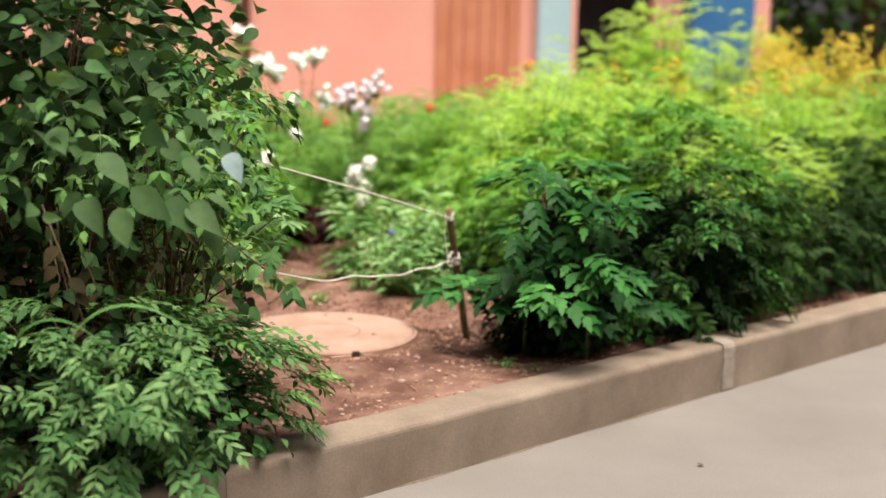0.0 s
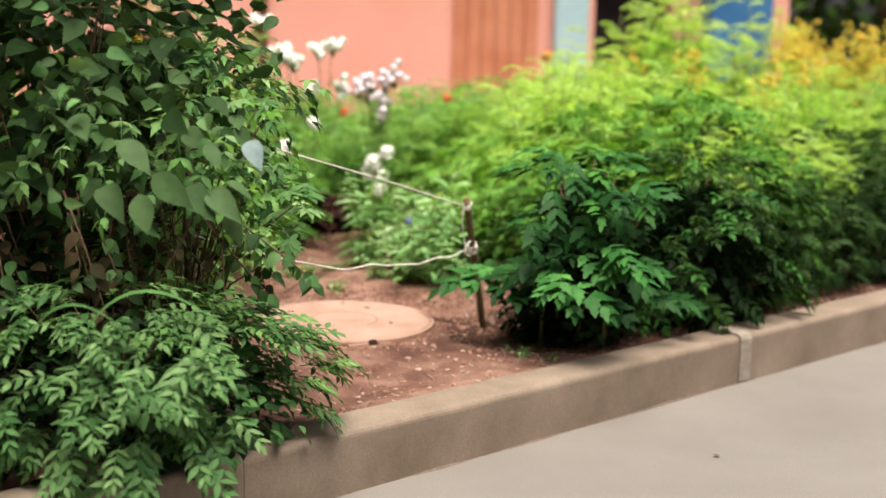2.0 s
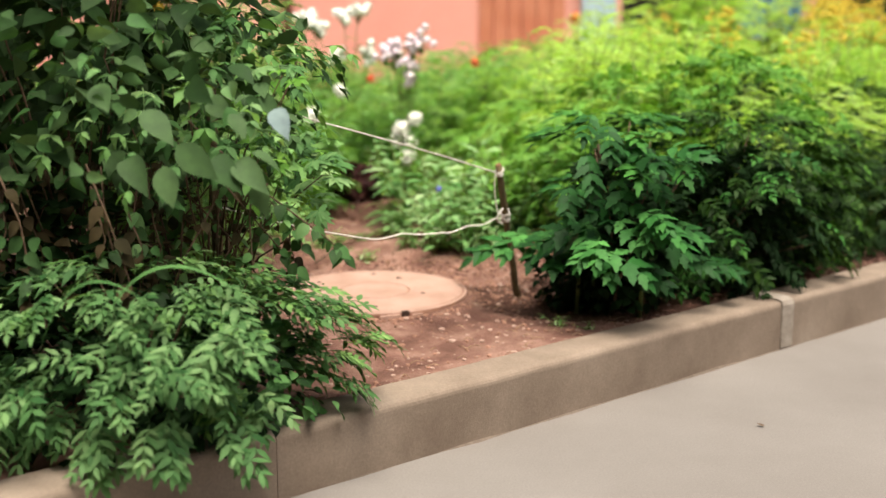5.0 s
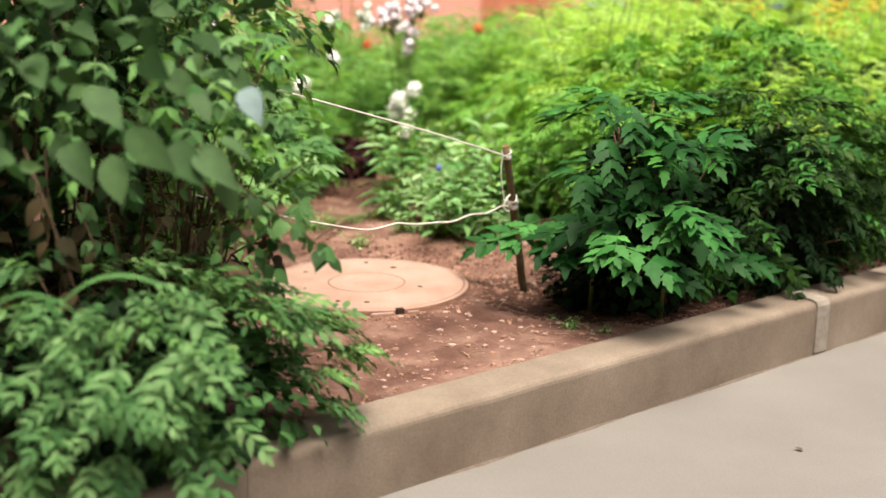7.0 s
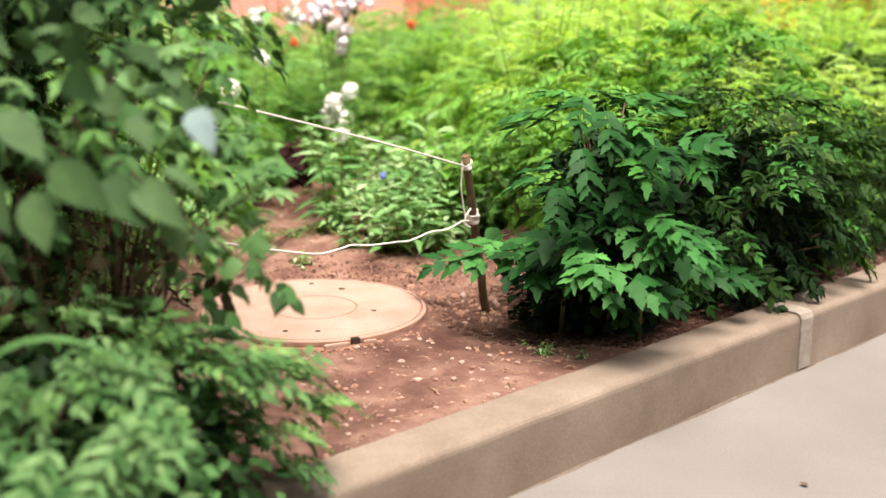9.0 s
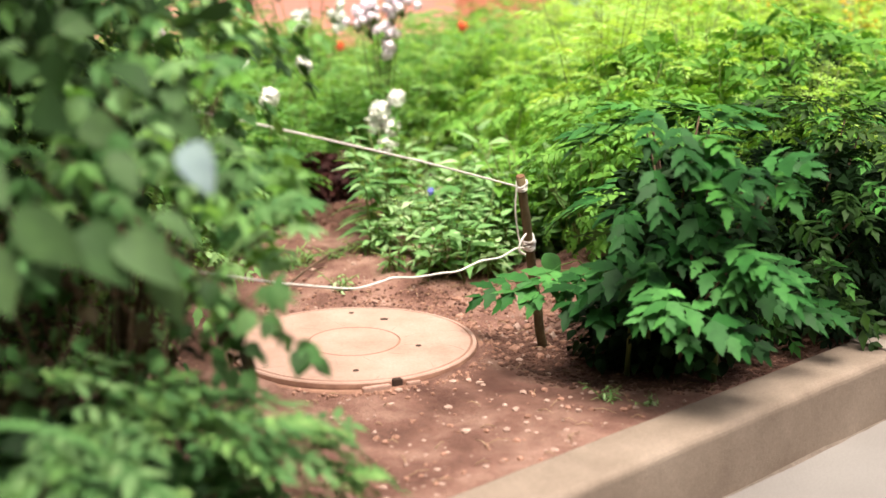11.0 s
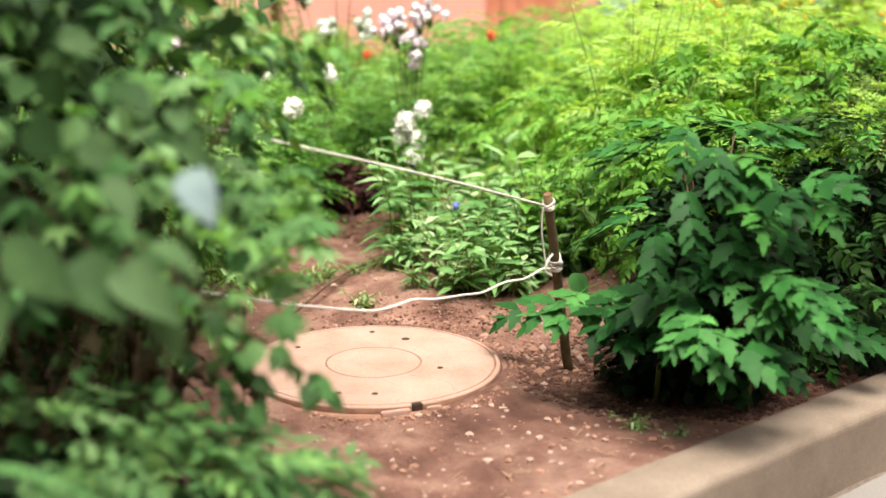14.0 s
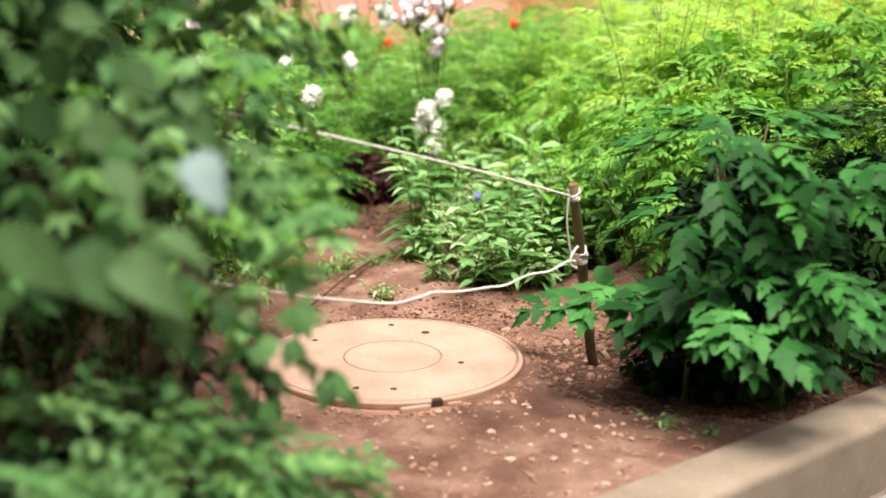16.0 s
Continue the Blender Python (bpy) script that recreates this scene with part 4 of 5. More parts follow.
scatter(feath, area(4, 50, -2.6, 0.5, 5.5, 8.6, 0.9, 1.2, 0.28, lambda x, y: not (abs(x + 0.33) < 0.3 and y < 5.85)) + [(-0.75, 5.3, 0.8), (-0.95, 4.9, 0.85), (-1.05, 4.4, 0.9), (-0.9, 5.55, 0.9), (-1.3, 4.7, 1.1), (-1.5, 5.2, 1.2), (-1.2, 5.6, 1.0), (-0.5, 5.95, 0.85), (-0.8, 5.55, 0.85), (-0.58, 6.2, 0.95), (-0.86, 5.15, 0.7)] + area(14, 14, 0.5, 4.5, 7.2, 10.5, 1.1, 1.5, 0.5), 11)

# taller plants beyond the broad-leaved shrub
tall = [upright_clump("tall_garden_plant", LANCE_GEO + FEATHER_GEO[:1], M_LEAF_CUT, 1.0, 13, 14, 0.2, 140 + k, "tall light green garden plant with narrow leaves", "plant", "tall plants beyond the shrub", size=(0.8, 1.2)) for k in range(2)]
scatter(tall, [(-0.95, 4.6, 0.95), (-1.15, 4.95, 1.05), (-0.98, 5.3, 1.0), (-1.25, 5.5, 1.1), (-1.05, 5.95, 1.05), (-1.4, 6.2, 1.15), (-0.92, 6.5, 0.95), (-1.6, 5.7, 1.15)], 19)

# near-black maroon leaf clump added for the shaded hollow at the bare path's end
maroon = joined_shrub("dark_leaved_plant", "foliage", [half_outline_leaf(OVATE, 0.05, 0.03, 0.2, 0.3)], M_LEAF_MAROON_SHADE, 800, 0.16, 0.16, 0.0, 0.22, 66, "low clump of maroon leaves added for a dark shaded hollow", "plant")
maroon.location = (-0.58, 5.5, -0.01)

# trees beyond the house corner
def garden_tree(at, h, rad, seed, label):
    r = random.Random(seed)
    t = thing("tree", at, label, "tree", "trees beyond the house")
    b = Build()
    b.tube([(0, 0, -0.1), (0.05, 0, h * 0.3), (0, 0.06, h * 0.6), (0.02, 0, h * 0.9)], 0.12, 0.03, 8)
    spots = dome_spots(r, 1700, rad, rad, h * 0.12, h, 0.5, 0.6)
    for k in range(9):
        p = r.choice(spots)[0]
        b.tube([(0.02, 0.02, p.z * 0.55), p * 0.55 + Vector((0, 0, p.z * 0.28)), p * 0.9 + Vector((0, 0, p.z * 0.1))], 0.04, 0.01, 5)
    put_part("trunk", b.mesh("trunk", M_TWIG), t)
    c = Build()
    for p, o, u in spots:
        c.add(r.choice(OVATE_GEO), basis(p, o + rand_dir(r) + Vector((0, 0, -0.4)), (0, 0, 1), r.uniform(2.6, 4.2), r.uniform(-0.5, 0.5)))
    tagged(put_part("crown", c.mesh("crown", M_LEAF_OLIVE), t), kind="stuff")


garden_tree((5.3, 13.2, ROAD_Z), 4.2, 1.3, 1, "dark leafy tree beyond the house corner")
garden_tree((7.6, 12.2, ROAD_Z), 4.6, 1.6, 2, "dark leafy tree beyond the house corner")
garden_tree((6.3, 15.5, ROAD_Z), 5.5, 1.8, 3, "dark leafy tree beyond the house corner")

# yellow-flowered plants
gold = [upright_clump("yellow_flowered_plant", LANCE_GEO, M_LEAF_LIME, 1.05, 15, 16, 0.2, 100 + k, "tall plant with massed yellow flower heads", "flower", "yellow flowers in the bed", tip=(YELLOW_BLOB, M_YELLOW, 26), size=(0.8, 1.1)) for k in range(3)]
tips = [upright_clump("yellow_flowered_plant", FEATHER_GEO, M_LEAF_LIME, 0.95, 5, 10, 0.14, 110 + k, "lime feathery plant with small yellow flower tips", "flower", "yellow flowers in the bed", tip=(YELLOW_BLOB, M_YELLOW, 20)) for k in range(2)]
scatter(tips, [(1.35, 6.3, 1.0), (0.95, 6.2, 0.95), (1.85, 6.1, 1.0), (1.6, 5.7, 0.9)], 15)
scatter(gold, area(6, 13, 2.05, 3.6, 6.5, 8.0, 0.9, 1.1, 0.32), 12, (0.95, 1.05))


# ---- flowers ----
def petal_ball(r, rad, petals, geo):
    b = Build()
    for k in range(petals):
        z = 1 - 2 * (k + 0.5) / petals
        a = k * 2.39996
        o = Vector((math.sqrt(1 - z * z) * math.cos(a), math.sqrt(1 - z * z) * math.sin(a), z))
        d = (o * 0.5 + o.orthogonal().normalized() * 0.6 + rand_dir(r) * 0.4).normalized()
        b.add(geo, basis(o * rad * 0.74, d, o, rad * 17 * r.uniform(0.8, 1.15), r.uniform(-0.3, 0.3)))
    return b


CORE = {m.name: mesh_of("core", *ball_geo(2), m) for m in (M_WHITE, M_PINK, M_RED, M_YELLOW, M_BLUEFL)}
PETAL = half_outline_leaf(OVATE, 0.032, 0.028, 0.35, -0.3)


def pompom_flower(at, heads, label, mat, rad, seed, leaves=26, name="white_flower", spread=90, more=0):
    r = random.Random(seed)
    mains = len(heads)
    heads = list(heads) + [(x + r.gauss(0, 0.03), y + r.gauss(0, 0.03), z + r.gauss(0, 0.02)) for x, y, z in heads for _ in range(more)]
    z0 = bed_z(at[0], at[1])
    t = thing(name, (at[0], at[1], z0), label, "flower", "flowers in the bed")
    for i, (x, y, z) in enumerate(heads):
        p = Vector((x, y, z)) - t.location
        root = None if i < mains else Vector(heads[(i - mains) // more]) - t.location - Vector((0, 0, 0.07))
        b = petal_ball(r, rad * r.uniform(0.9, 1.1), spread, PETAL)
        head = put_part("flower_head", b.mesh("flower_head", mat), t, Matrix.Translation(p))
        put_part("core", CORE[mat.name], head, Matrix.Scale(rad * 0.84, 4))
        s = Build()
        s.tube([root, root.lerp(p, 0.6), p * 0.98] if root is not None else [(r.uniform(-0.02, 0.02), r.uniform(-0.02, 0.02), -0.04), (p.x * 0.4, p.y * 0.4, p.z * 0.5), tuple(p * 0.97)], 0.004, 0.0025, 5)
        put_part("stem", s.mesh("stem", M_STEM), t)
    if leaves:
        lf = Build()
        for k in range(leaves):
            u = r.uniform(0.15, 0.85)
            p = (Vector(heads[k % mains]) - t.location) * u + rand_dir(r) * r.uniform(0, 0.03)
            lf.add(r.choice(LANCE_GEO), basis(p, rand_dir(r) + Vector((0, 0, 0.3)), (0, 0, 1), r.uniform(0.7, 1.1)))
        put_part("leaves", lf.mesh("leaves", M_LEAF_DARK), t)
    return t


pompom_flower((-0.32, 5.62), [(-0.28, 5.6, 0.41), (-0.35, 5.6, 0.362), (-0.367, 5.62, 0.305), (-0.302, 5.6, 0.295), (-0.318, 5.59, 0.225)], "white pompom flowers stacked on one plant", M_WHITE, 0.036, 1)
pompom_flower((-0.755, 5.22), [(-0.755, 5.212, 0.46)], "single white pompom flower", M_WHITE, 0.034, 2)
pompom_flower((-0.9, 5.65), [(-0.9, 5.643, 0.545)], "single white pompom flower", M_WHITE, 0.03, 3)
pompom_flower((-0.66, 5.8), [(-0.64, 5.6, 0.54), (-0.68, 6.0, 0.53)], "two small white flowers among feathery leaves", M_WHITE, 0.026, 4)
pompom_flower((-0.94, 4.02), [(-0.94, 4.0, 0.68), (-0.92, 3.9, 0.77)], "small pale flowers above the leaves", M_PINK, 0.026, 5)
pompom_flower((-0.33, 5.85), [(-0.43, 5.8, 0.73), (-0.36, 5.8, 0.755), (-0.29, 5.82, 0.745), (-0.25, 5.8, 0.79), (-0.32, 5.8, 0.6), (-0.29, 5.8, 0.67), (-0.38, 5.84, 0.7)], "tall phlox with pale pink and white heads", M_PINK, 0.02, 6, leaves=150, name="phlox", spread=26, more=7)
pompom_flower((-0.65, 6.35), [(-0.66, 6.3, 0.91), (-0.59, 6.32, 0.93), (-0.86, 6.3, 0.89), (-0.8, 6.3, 0.84), (-0.7, 6.3, 0.68), (-0.53, 6.3, 0.71), (-1.01, 6.3, 1.05)], "tall phlox with white flower heads", M_WHITE, 0.024, 7, leaves=150, name="phlox", spread=26, more=9)
pompom_flower((-0.548, 6.9), [(-0.548, 6.9, 0.53)], "single red flower among green leaves", M_RED, 0.022, 8, name="red_flower")
pompom_flower((0.08, 7.0), [(0.08, 7.0, 0.62)], "single coral-red flower among green leaves", M_RED, 0.026, 9, name="red_flower")
pompom_flower((0.93, 8.9), [(0.93, 8.9, 0.86)], "single red flower near the house", M_RED, 0.04, 10, name="red_flower")
pompom_flower((-0.18, 4.7), [(-0.18, 4.69, 0.2)], "tiny blue flower in the low leaves", M_BLUEFL, 0.013, 11, 0, name="blue_flower", spread=24)
pompom_flower((-1.02, 3.3), [(-1.02, 3.22, 0.95), (-0.98, 3.25, 0.9)], "small orange flowers over the broad leaves", M_YELLOW, 0.02, 12, 0, name="orange_flower", spread=30)

# ---- broad-leaved shrub and the feathery mound by the kerb ----
BROAD = leafy_shrub("broad_leaved_shrub", (-1.18, 2.86, -0.03), "dark dusty green shrub with heart-shaped leaves", "shrub", BIG_LEAVES, 1550, 0.66, 0.74, 0.57, 1.5, 33,
                    fall=0.45, size=(0.45, 0.95), stem_mat=M_TWIG, n_stems=24, inner=0.4, r0=0.005, rough=0.45, square=3.5, jit=1.2, twist=1.0, x_max=-0.56)
inner_mass(BROAD, OVATE_GEO, M_LEAF_DRY, 600, 0.42, 0.56, 0.0, 0.62, 45, "dry_foliage", "dark withered and shade-coloured leaves low in the shrub")
inner_mass(BROAD, [half_outline_leaf(OVATE, 0.085, 0.06, 0.2, 0.3)], M_LEAF_BIG, 760, 0.52, 0.56, 0.5, 1.6, 42)
leafy_shrub("broad_leaved_shrub", (-1.95, 3.3, -0.03), "dark dusty green shrub with heart-shaped leaves", "shrub", BIG_LEAVES, 420, 0.6, 0.7, 0.2, 1.45, 34,
            fall=0.9, size=(0.9, 1.3), stem_mat=M_TWIG, n_stems=14, inner=0.3, r0=0.008, square=3.5)
# near-black leaves fill the shrub's underside with painted shade
inner_mass(BROAD, OVATE_GEO, M_LEAF_SHADE, 1400, 0.42, 0.36, 0.0, 0.64, 54, "dry_foliage", "dark withered and shade-coloured leaves low in the shrub", (-0.22, -0.22, 0.0))
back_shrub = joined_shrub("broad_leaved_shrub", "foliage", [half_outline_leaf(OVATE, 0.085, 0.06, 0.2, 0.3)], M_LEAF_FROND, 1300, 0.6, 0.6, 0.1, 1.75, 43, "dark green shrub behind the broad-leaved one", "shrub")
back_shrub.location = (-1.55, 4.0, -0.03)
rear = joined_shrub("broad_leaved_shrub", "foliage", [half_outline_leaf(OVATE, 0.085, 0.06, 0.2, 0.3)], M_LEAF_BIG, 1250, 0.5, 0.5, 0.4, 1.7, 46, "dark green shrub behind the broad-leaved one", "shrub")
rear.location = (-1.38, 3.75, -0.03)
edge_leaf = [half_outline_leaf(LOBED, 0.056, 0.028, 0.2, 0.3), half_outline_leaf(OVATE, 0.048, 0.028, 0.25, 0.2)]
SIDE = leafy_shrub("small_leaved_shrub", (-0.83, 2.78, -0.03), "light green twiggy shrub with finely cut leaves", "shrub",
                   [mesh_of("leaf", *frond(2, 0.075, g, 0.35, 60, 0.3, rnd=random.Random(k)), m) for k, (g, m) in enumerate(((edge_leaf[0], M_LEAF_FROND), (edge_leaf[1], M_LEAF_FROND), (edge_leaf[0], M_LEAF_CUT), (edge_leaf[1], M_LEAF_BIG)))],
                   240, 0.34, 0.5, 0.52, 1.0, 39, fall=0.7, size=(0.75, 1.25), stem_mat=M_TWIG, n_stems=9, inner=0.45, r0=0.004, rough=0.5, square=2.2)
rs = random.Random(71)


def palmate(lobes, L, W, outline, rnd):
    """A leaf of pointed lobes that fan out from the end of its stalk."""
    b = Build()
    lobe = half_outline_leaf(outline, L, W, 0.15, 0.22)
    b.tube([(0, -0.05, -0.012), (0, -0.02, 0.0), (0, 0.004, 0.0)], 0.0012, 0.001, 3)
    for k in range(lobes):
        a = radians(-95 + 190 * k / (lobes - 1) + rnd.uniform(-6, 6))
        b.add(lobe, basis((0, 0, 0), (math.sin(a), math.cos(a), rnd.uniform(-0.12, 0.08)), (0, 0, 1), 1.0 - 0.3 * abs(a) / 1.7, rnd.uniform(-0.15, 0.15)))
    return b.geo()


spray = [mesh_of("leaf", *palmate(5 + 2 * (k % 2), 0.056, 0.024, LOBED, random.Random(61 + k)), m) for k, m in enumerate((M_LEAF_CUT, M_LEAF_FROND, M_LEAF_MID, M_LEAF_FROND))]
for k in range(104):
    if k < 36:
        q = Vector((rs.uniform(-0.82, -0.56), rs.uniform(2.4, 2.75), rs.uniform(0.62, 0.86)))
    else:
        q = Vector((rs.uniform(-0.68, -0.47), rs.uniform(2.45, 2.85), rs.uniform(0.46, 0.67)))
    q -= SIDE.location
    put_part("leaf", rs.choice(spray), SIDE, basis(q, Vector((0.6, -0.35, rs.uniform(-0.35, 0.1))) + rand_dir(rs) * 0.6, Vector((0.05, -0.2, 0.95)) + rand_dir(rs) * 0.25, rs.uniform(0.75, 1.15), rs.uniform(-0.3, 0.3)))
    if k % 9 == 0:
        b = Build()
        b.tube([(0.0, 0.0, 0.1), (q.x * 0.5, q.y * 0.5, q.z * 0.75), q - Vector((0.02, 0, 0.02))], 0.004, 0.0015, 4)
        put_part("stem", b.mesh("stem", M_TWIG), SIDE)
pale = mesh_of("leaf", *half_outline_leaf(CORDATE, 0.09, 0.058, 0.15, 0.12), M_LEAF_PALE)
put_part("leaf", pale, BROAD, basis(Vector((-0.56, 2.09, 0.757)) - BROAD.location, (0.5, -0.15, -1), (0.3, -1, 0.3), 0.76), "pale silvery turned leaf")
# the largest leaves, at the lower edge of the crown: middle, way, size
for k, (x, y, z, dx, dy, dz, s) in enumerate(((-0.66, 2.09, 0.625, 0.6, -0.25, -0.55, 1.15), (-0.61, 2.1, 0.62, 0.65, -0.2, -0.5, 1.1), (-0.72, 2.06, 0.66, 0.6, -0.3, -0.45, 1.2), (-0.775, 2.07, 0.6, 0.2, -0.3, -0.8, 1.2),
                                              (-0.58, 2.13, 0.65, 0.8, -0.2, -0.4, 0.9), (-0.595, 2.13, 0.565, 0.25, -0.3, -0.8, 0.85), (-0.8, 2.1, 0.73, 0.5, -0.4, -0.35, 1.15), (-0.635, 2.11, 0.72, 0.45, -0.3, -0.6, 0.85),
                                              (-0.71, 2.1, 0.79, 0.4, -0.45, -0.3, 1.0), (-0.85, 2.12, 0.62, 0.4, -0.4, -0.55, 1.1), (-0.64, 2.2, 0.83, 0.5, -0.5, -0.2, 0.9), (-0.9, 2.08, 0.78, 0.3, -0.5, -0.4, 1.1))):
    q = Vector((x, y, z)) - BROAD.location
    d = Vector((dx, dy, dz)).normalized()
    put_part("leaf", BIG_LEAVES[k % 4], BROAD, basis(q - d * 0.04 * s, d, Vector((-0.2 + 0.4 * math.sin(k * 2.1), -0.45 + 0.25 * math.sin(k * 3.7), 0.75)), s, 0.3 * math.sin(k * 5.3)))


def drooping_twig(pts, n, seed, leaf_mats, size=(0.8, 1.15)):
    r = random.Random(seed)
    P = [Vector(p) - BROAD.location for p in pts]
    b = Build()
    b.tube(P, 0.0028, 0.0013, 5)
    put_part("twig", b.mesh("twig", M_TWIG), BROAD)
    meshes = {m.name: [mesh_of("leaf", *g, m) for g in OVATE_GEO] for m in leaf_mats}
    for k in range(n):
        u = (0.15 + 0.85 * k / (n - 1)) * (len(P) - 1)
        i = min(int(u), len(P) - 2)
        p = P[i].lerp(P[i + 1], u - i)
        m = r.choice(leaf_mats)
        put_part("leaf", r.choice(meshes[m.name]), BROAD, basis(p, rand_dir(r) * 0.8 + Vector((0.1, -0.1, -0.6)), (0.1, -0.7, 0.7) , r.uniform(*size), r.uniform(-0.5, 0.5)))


for k in range(16):
    q = Vector((rs.uniform(-0.78, -0.57), rs.uniform(2.28, 2.42), rs.uniform(0.73, 0.84))) - BROAD.location
    put_part("leaf", rs.choice(BIG_LEAVES), BROAD, basis(q, Vector((0.2, -0.3, -0.6)) + rand_dir(rs) * 0.7, (0.1, -0.6, 0.7), rs.uniform(0.6, 0.9), rs.uniform(-0.5, 0.5)))
drooping_twig([(-0.78, 2.48, 0.66), (-0.64, 2.42, 0.55), (-0.53, 2.4, 0.47), (-0.47, 2.41, 0.42), (-0.445, 2.42, 0.385)], 24, 3, (M_LEAF_FROND, M_LEAF_BIG, M_LEAF_FROND), (0.6, 0.95))
drooping_twig([(-0.9, 2.5, 0.7), (-0.72, 2.42, 0.56), (-0.62, 2.44, 0.43), (-0.56, 2.46, 0.35)], 18, 4, (M_LEAF_BIG, M_LEAF_FROND, M_LEAF_DRY), (0.55, 0.9))
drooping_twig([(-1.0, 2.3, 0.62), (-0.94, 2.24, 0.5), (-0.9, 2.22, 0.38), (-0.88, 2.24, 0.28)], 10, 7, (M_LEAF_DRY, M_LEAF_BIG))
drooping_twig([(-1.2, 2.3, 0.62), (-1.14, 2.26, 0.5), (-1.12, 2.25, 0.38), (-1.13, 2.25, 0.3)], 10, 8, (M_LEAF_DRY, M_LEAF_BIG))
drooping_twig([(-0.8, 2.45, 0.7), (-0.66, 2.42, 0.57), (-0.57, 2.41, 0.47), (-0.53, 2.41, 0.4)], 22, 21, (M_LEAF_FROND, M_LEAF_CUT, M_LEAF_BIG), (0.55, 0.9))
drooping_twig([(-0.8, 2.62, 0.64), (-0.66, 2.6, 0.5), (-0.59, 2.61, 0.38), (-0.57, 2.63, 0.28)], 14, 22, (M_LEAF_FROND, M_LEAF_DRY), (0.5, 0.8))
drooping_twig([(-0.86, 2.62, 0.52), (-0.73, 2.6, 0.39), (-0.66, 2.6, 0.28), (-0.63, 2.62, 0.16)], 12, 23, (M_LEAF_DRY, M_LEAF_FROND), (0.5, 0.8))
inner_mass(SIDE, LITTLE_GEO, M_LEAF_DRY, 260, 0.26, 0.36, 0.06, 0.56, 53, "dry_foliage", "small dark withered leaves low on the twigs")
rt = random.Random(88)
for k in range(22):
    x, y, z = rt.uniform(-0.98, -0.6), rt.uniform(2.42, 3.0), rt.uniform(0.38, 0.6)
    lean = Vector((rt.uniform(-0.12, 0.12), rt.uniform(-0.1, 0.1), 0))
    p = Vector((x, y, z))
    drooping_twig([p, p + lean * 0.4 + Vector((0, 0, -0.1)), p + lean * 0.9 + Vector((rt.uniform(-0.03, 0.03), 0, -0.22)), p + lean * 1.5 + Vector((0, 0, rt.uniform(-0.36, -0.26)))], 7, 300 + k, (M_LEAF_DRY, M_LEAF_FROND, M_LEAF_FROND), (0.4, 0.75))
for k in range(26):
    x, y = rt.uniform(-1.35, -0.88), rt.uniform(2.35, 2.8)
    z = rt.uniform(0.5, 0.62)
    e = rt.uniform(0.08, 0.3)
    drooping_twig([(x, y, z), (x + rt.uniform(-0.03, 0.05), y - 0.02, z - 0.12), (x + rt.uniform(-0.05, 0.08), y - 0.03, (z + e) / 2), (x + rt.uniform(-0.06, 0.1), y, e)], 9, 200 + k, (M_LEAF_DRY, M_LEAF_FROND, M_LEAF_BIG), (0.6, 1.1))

# light green cut leaves between the broad shrub and the path
leafy_shrub("cut_leaved_plant", (-1.05, 3.5, -0.03), "light green plant with cut leaves beside the cover", "plant", frond_set(M_LEAF_CUT, (51, 52, 53), pairs=3, L=0.1, leaf=half_outline_leaf(LOBED, 0.06, 0.024, 0.2, 0.2), first=0.4, spread=62, bend=0.3),
                  190, 0.3, 0.42, 0.16, 0.62, 35, fall=0.4, size=(0.8, 1.3), n_stems=14, inner=0.4, rough=0.5)
leafy_shrub("cut_leaved_plant", (-0.98, 4.0, -0.03), "light green plant with cut leaves beside the path", "plant", frond_set(M_LEAF_CUT, (54, 55), pairs=3, L=0.12, leaf=half_outline_leaf(LOBED, 0.05, 0.022, 0.2, 0.2), first=0.4, spread=62, bend=0.3),
            110, 0.32, 0.35, 0.1, 0.55, 36, fall=0.5, size=(0.8, 1.2), n_stems=12, inner=0.4, rough=0.4)

MOUND = tiered_shrub("leafy_mound", (-0.89, 2.33, -0.03), "soft green mound of compound leaves spilling over the kerb", "plant", FRONDS_H[:3], 170, 0.48, 0.36, 0.05, 0.42, 37,
                     size=(0.7, 1.1), per=(3, 5), n_stems=18, rough=0.4, inner=0.3, young=FRONDS_H[3:], keep=lambda p: off_kerb(p.x, p.y) > (-0.17 if p.x < -0.66 else -0.03))
# its lower shoulder, sloping to the kerb's top beside the cover
rm = random.Random(61)
for p, o, u in dome_spots(rm, 120, 0.29, 0.22, 0.06, 0.33, 0.3, 0.2):
    p = p + Vector((0.22, 0.08, 0.0))
    w = p + MOUND.location
    if off_kerb(w.x, w.y) < -0.04:
        continue
    for i in range(rm.randint(3, 5)):
        d, up = hung(o, u, rm)
        put_part("leaf", rm.choice(FRONDS_H[3:] if rm.random() < 0.2 + 0.5 * u else FRONDS_H[:3]), MOUND, basis(p - d * 0.03 + rand_dir(rm) * 0.025, d, up, rm.uniform(0.65, 1.0), rm.uniform(-0.2, 0.2)))
inner_mass(MOUND, LITTLE_GEO, M_LEAF_FROND, 520, 0.25, 0.17, 0.02, 0.24, 56, off=(0.2, 0.1, 0.0))
inner_mass(MOUND, LITTLE_GEO, M_LEAF_SHADE, 900, 0.36, 0.28, 0.02, 0.33, 55)
tiered_shrub("leafy_mound", (-1.6, 2.1, -0.03), "soft green mound of compound leaves beside the kerb", "plant", FRONDS_H[:3], 60, 0.4, 0.32, 0.03, 0.42, 38,
             size=(0.8, 1.25), per=(3, 5), n_stems=12, rough=0.4, inner=0.3, young=FRONDS_H[3:])
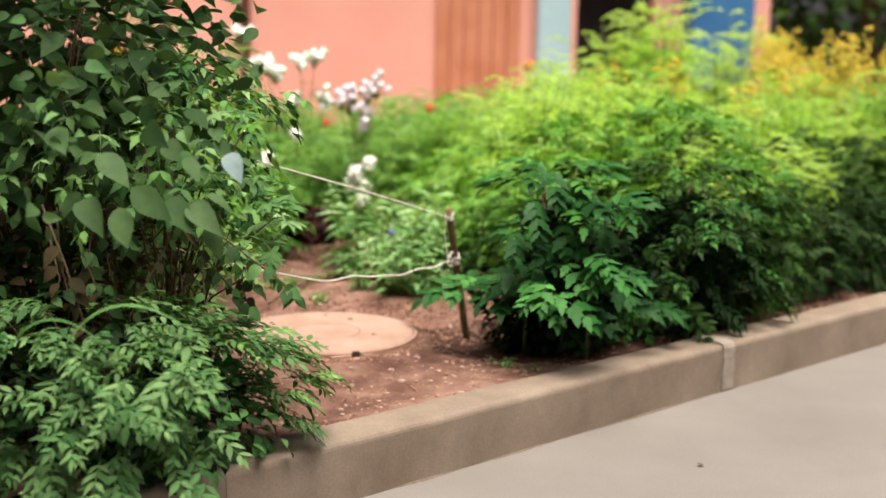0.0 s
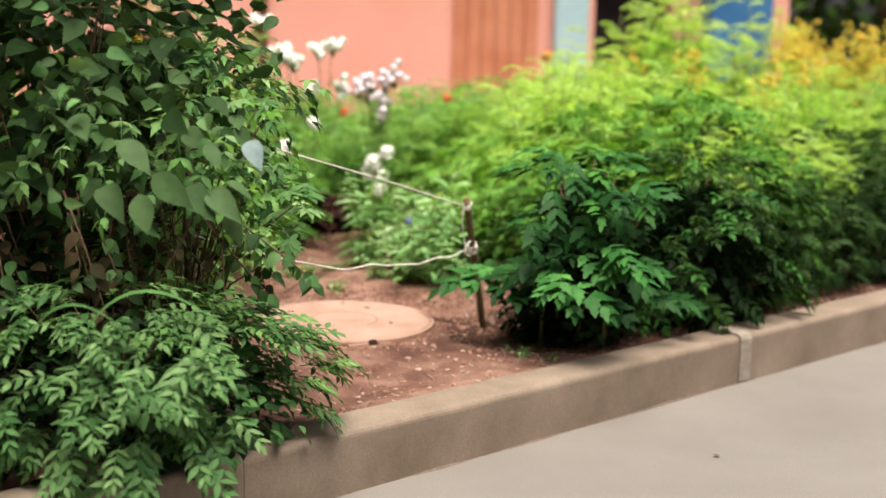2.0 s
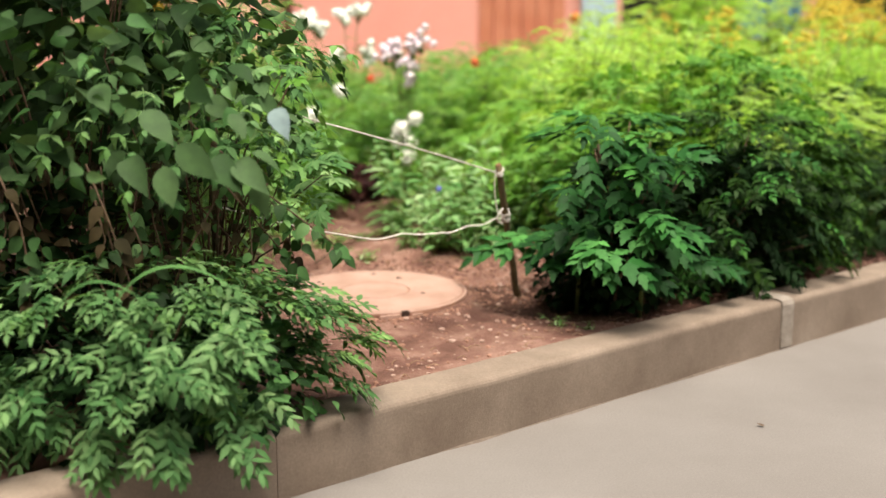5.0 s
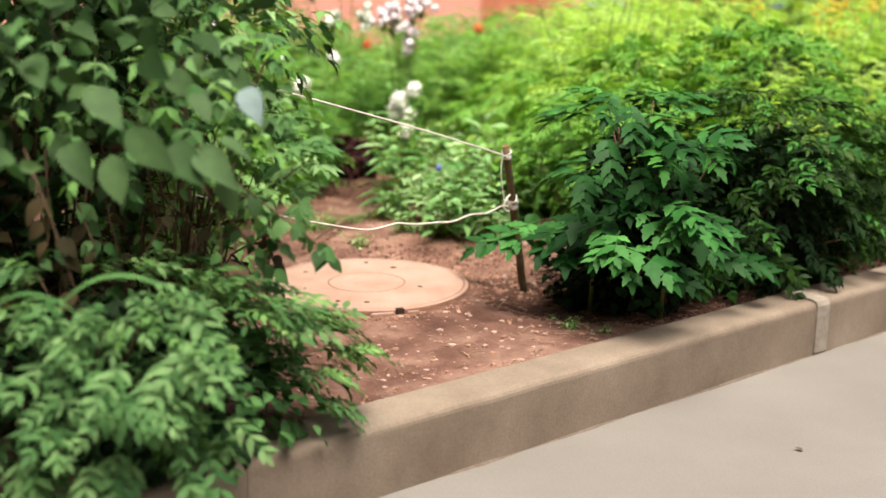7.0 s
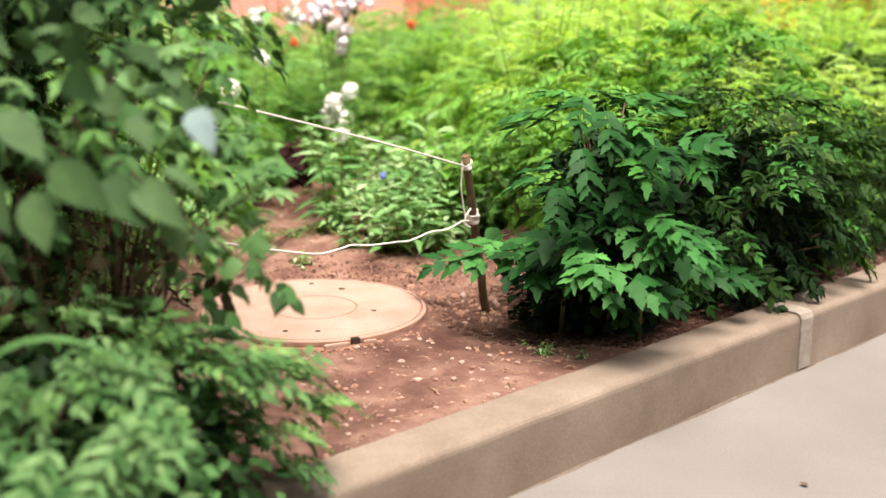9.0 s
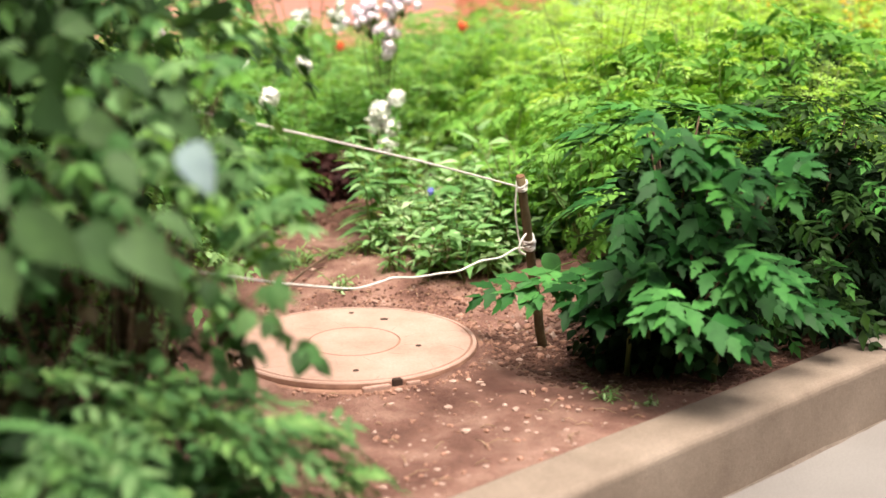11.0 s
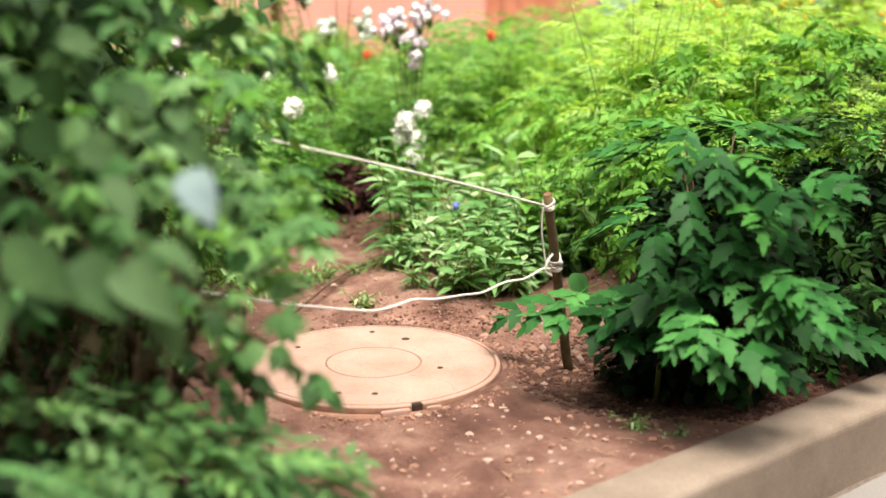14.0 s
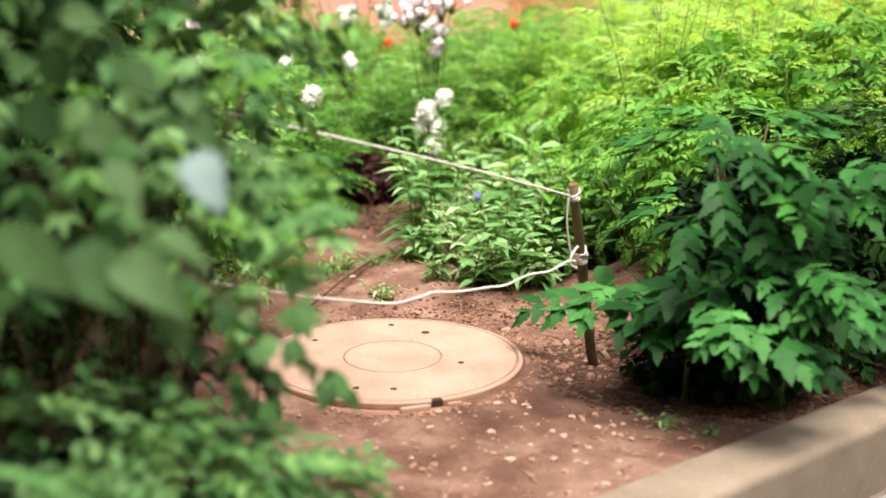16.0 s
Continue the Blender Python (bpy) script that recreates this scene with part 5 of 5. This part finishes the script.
for a, b, c, w in (((-0.98, 2.15, 0.2), (-0.82, 1.98, 0.62), (-0.56, 2.0, 0.34), 0.009), ((-1.08, 2.1, 0.2), (-0.95, 1.94, 0.55), (-0.78, 1.93, 0.38), 0.008)):
    A, B, C = (Vector(p) - MOUND.location for p in (a, b, c))
    V, F = [], []
    for i in range(15):
        u = i / 14
        p = A * (1 - u) ** 2 + B * (2 * u * (1 - u)) + C * u * u
        h = w * math.sin(math.pi * min(1.0, 0.12 + 0.88 * u)) + 0.0004
        V += [p + Vector((0.2 * h, -h, -0.1 * h)), p + Vector((0, 0, -0.35 * h)), p + Vector((-0.2 * h, h, 0.2 * h))]
    for i in range(14):
        for j in (0, 1):
            F.append((3 * i + j, 3 * i + j + 1, 3 * i + j + 4, 3 * i + j + 3))
    put_part("long_leaf", mesh_of("long_leaf", V, F, M_LEAF_FROND), MOUND, None, "long arching green blade")

# small weeds on the bare soil
weed = upright_clump("weed", LANCE_GEO, M_LEAF_E, 0.06, 7, 5, 0.12, 120, "small green weed seedling on bare soil", "weed", "weeds on the soil", size=(0.35, 0.6), rise=0.0)
scatter([weed], [(0.167, 3.29, 0.6), (0.258, 3.256, 0.45), (-0.47, 4.25, 0.8), (-0.3, 4.35, 1.2)], 13)


# ---- stones, crumbs and litter ----
def rock(seed, flat=0.6):
    r = random.Random(seed)
    V, F = ball_geo(1)
    V = np.array([v * (1 + 0.75 * noise.noise(Vector(v) * 1.7 + Vector((seed * 3.1, 0, 0)))) for v in V]) * (1, r.uniform(0.6, 0.9), flat)
    return V, F


for k, (x, y, s) in enumerate(((-0.126, 4.13, 0.022), (-0.02, 3.35, 0.016), (-0.2, 3.28, 0.014), (-0.28, 3.2, 0.013), (-0.08, 3.55, 0.014), (0.0, 3.62, 0.016), (-0.36, 3.12, 0.014), (-0.17, 3.12, 0.015),
                               (-0.05, 3.24, 0.013), (-0.62, 4.42, 0.016), (-0.57, 4.5, 0.018), (-0.66, 4.32, 0.013), (0.06, 3.3, 0.014), (0.14, 3.35, 0.015), (0.2, 3.08, 0.013), (-0.1, 2.98, 0.012))):
    g = rock(k, 0.45)
    ob = new("stone", mesh_of("stone", g[0] * s * 0.8, g[1], M_STONE if k % 3 else M_CLOD, False))
    ob.matrix_basis = Matrix.Translation((x, y, bed_z(x, y) + s * 0.08)) @ Matrix.Rotation(k * 1.3, 4, "Z")
    tagged(ob, "small pale stone lying on the bare soil", "stone", "stones on the soil")

r9 = random.Random(9)
crumbs, chips, litter, shade_humus = Build(), Build(), Build(), Build()
ROCKS = [rock(100 + k, 0.65) for k in range(4)]
SMALL = [(ball_geo(1)[0] * (1, 0.75, 0.6), BLOB[1])]
count = 0
while count < 2600:
    x, y = r9.uniform(-1.5, 0.9), r9.uniform(2.5, 5.2)
    if off_kerb(x, y) < KW + 0.02 or math.hypot(x + 0.42, y - 3.7) < 0.335:
        continue
    count += 1
    s = 0.0025 + 0.009 * r9.random() ** 3
    m = Matrix.Translation((x, y, bed_z(x, y) + s * 0.2)) @ Matrix.Rotation(r9.uniform(0, 6.28), 4, "Z") @ Matrix.Rotation(r9.uniform(-0.4, 0.4), 4, "X") @ Matrix.Scale(s, 4)
    (chips if r9.random() < 0.3 else crumbs).add(SMALL[0], m)
    if count % 9 == 0:
        a = r9.uniform(0, 6.28)
        L = r9.uniform(0.015, 0.06)
        d = Vector((math.cos(a), math.sin(a), 0)) * L
        p = Vector((x, y, bed_z(x, y) + 0.004))
        litter.tube([p, p + d * 0.5 + Vector((0, 0, 0.006)), p + d], 0.0015, 0.0009, 3)
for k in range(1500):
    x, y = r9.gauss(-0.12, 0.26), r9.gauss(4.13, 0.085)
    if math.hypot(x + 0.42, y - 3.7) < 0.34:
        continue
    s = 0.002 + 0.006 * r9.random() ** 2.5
    (shade_humus if k % 2 == 0 else crumbs).add(SMALL[0], Matrix.Translation((x, y, bed_z(x, y) + s * 0.3)) @ Matrix.Rotation(r9.uniform(0, 6.28), 4, "Z") @ Matrix.Rotation(r9.uniform(-0.8, 0.8), 4, "X") @ Matrix.Scale(s, 4))
# dark clods at the path's end, coloured for the shade of the hollow
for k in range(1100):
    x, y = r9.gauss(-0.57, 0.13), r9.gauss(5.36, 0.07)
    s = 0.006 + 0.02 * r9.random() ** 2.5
    shade_humus.add(ROCKS[k % 4], Matrix.Translation((x, y, bed_z(x, y) + s * 0.2)) @ Matrix.Rotation(r9.uniform(0, 6.28), 4, "Z") @ Matrix.Scale(s, 4))
# a patch of dark crumbs paints the shade under and before the shrub
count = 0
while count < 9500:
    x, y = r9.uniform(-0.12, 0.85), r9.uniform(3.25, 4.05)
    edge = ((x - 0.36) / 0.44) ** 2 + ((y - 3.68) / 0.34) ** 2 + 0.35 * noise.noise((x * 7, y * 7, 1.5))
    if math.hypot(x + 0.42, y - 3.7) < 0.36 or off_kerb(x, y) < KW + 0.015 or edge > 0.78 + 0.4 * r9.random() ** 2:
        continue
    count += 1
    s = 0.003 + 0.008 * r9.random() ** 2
    shade_humus.add(SMALL[0], Matrix.Translation((x, y, bed_z(x, y) + s * 0.1)) @ Matrix.Rotation(r9.uniform(0, 6.28), 4, "Z") @ Matrix.Rotation(r9.uniform(-0.4, 0.4), 4, "X") @ Matrix.Diagonal((s, s, s * 0.6, 1)))
# dark crumbs along the kerb stand in for the hedge's shade
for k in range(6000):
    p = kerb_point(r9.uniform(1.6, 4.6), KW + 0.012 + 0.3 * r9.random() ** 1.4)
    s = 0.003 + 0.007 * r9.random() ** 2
    shade_humus.add(SMALL[0], Matrix.Translation((p.x, p.y, bed_z(p.x, p.y) + s * 0.15)) @ Matrix.Rotation(r9.uniform(0, 6.28), 4, "Z") @ Matrix.Rotation(r9.uniform(-0.8, 0.8), 4, "X") @ Matrix.Scale(s, 4))
for k in range(300):
    a, w = r9.uniform(-1.9, 0.9), 0.343 + 0.035 * r9.random() ** 2
    x, y, s = -0.42 + w * math.cos(a), 3.7 + w * math.sin(a), 0.002 + 0.006 * r9.random() ** 2
    crumbs.add(ROCKS[k % 4], Matrix.Translation((x, y, bed_z(x, y) + s * 0.2)) @ Matrix.Rotation(r9.uniform(0, 6.28), 4, "Z") @ Matrix.Scale(s, 4))
for k in range(260):
    x, y = r9.gauss(0.04, 0.13), r9.gauss(3.86, 0.14)
    if math.hypot(x + 0.42, y - 3.7) < 0.35:
        continue
    s = 0.004 + 0.016 * r9.random() ** 3
    (crumbs if k % 4 else chips).add(ROCKS[k % 4], Matrix.Translation((x, y, bed_z(x, y) + s * 0.2)) @ Matrix.Rotation(r9.uniform(0, 6.28), 4, "Z") @ Matrix.Scale(s, 4))
for k in range(170):
    x, y = r9.uniform(-0.75, 0.35), r9.uniform(2.75, 3.5)
    if math.hypot(x + 0.42, y - 3.7) < 0.35 or off_kerb(x, y) < KW + 0.02:
        continue
    s = 0.004 + 0.009 * r9.random() ** 2
    chips.add(ROCKS[k % 4], Matrix.Translation((x, y, bed_z(x, y) + s * 0.1)) @ Matrix.Rotation(r9.uniform(0, 6.28), 4, "Z") @ Matrix.Diagonal((s, s, s * 0.5, 1)))
tagged(new("soil_crumbs", crumbs.mesh("soil_crumbs", M_CLOD, False)), "loose reddish soil crumbs on the bed", "soil", kind="stuff")
tagged(new("humus_shade_crumbs", shade_humus.mesh("humus_shade_crumbs", M_HUMUS_SHADE, False)), "dark soil crumbs; under the shrub and hedge their colour adds shade", "soil", kind="stuff")
tagged(new("stone_chips", chips.mesh("stone_chips", M_STONE, False)), "scattered pale stone chips on soil", "gravel", kind="stuff")
tagged(new("dry_litter", litter.mesh("dry_litter", M_LITTER)), "dry stalk litter on the soil", "litter", kind="stuff")
tw = Build()
tw.tube([(-0.66, 4.14, 0.0), (-0.59, 4.36, 0.015), (-0.52, 4.58, 0.015), (-0.47, 4.72, 0.0)], 0.005, 0.003, 6)
tagged(new("fallen_twig", tw.mesh("fallen_twig", M_TWIG)), "bent dark twig lying on bare soil", "twig")
dry = new("fallen_leaf", mesh_of("fallen_leaf", *half_outline_leaf(OVATE, 0.022, 0.015, 0.3, -0.2), M_TWIG))
dry.matrix_basis = Matrix.Translation((0.675, 2.775, ROAD_Z + 0.004)) @ Matrix.Rotation(0.9, 4, "Z")
tagged(dry, "tiny dull brown leaf lying on the road", "leaf")
build_bed()
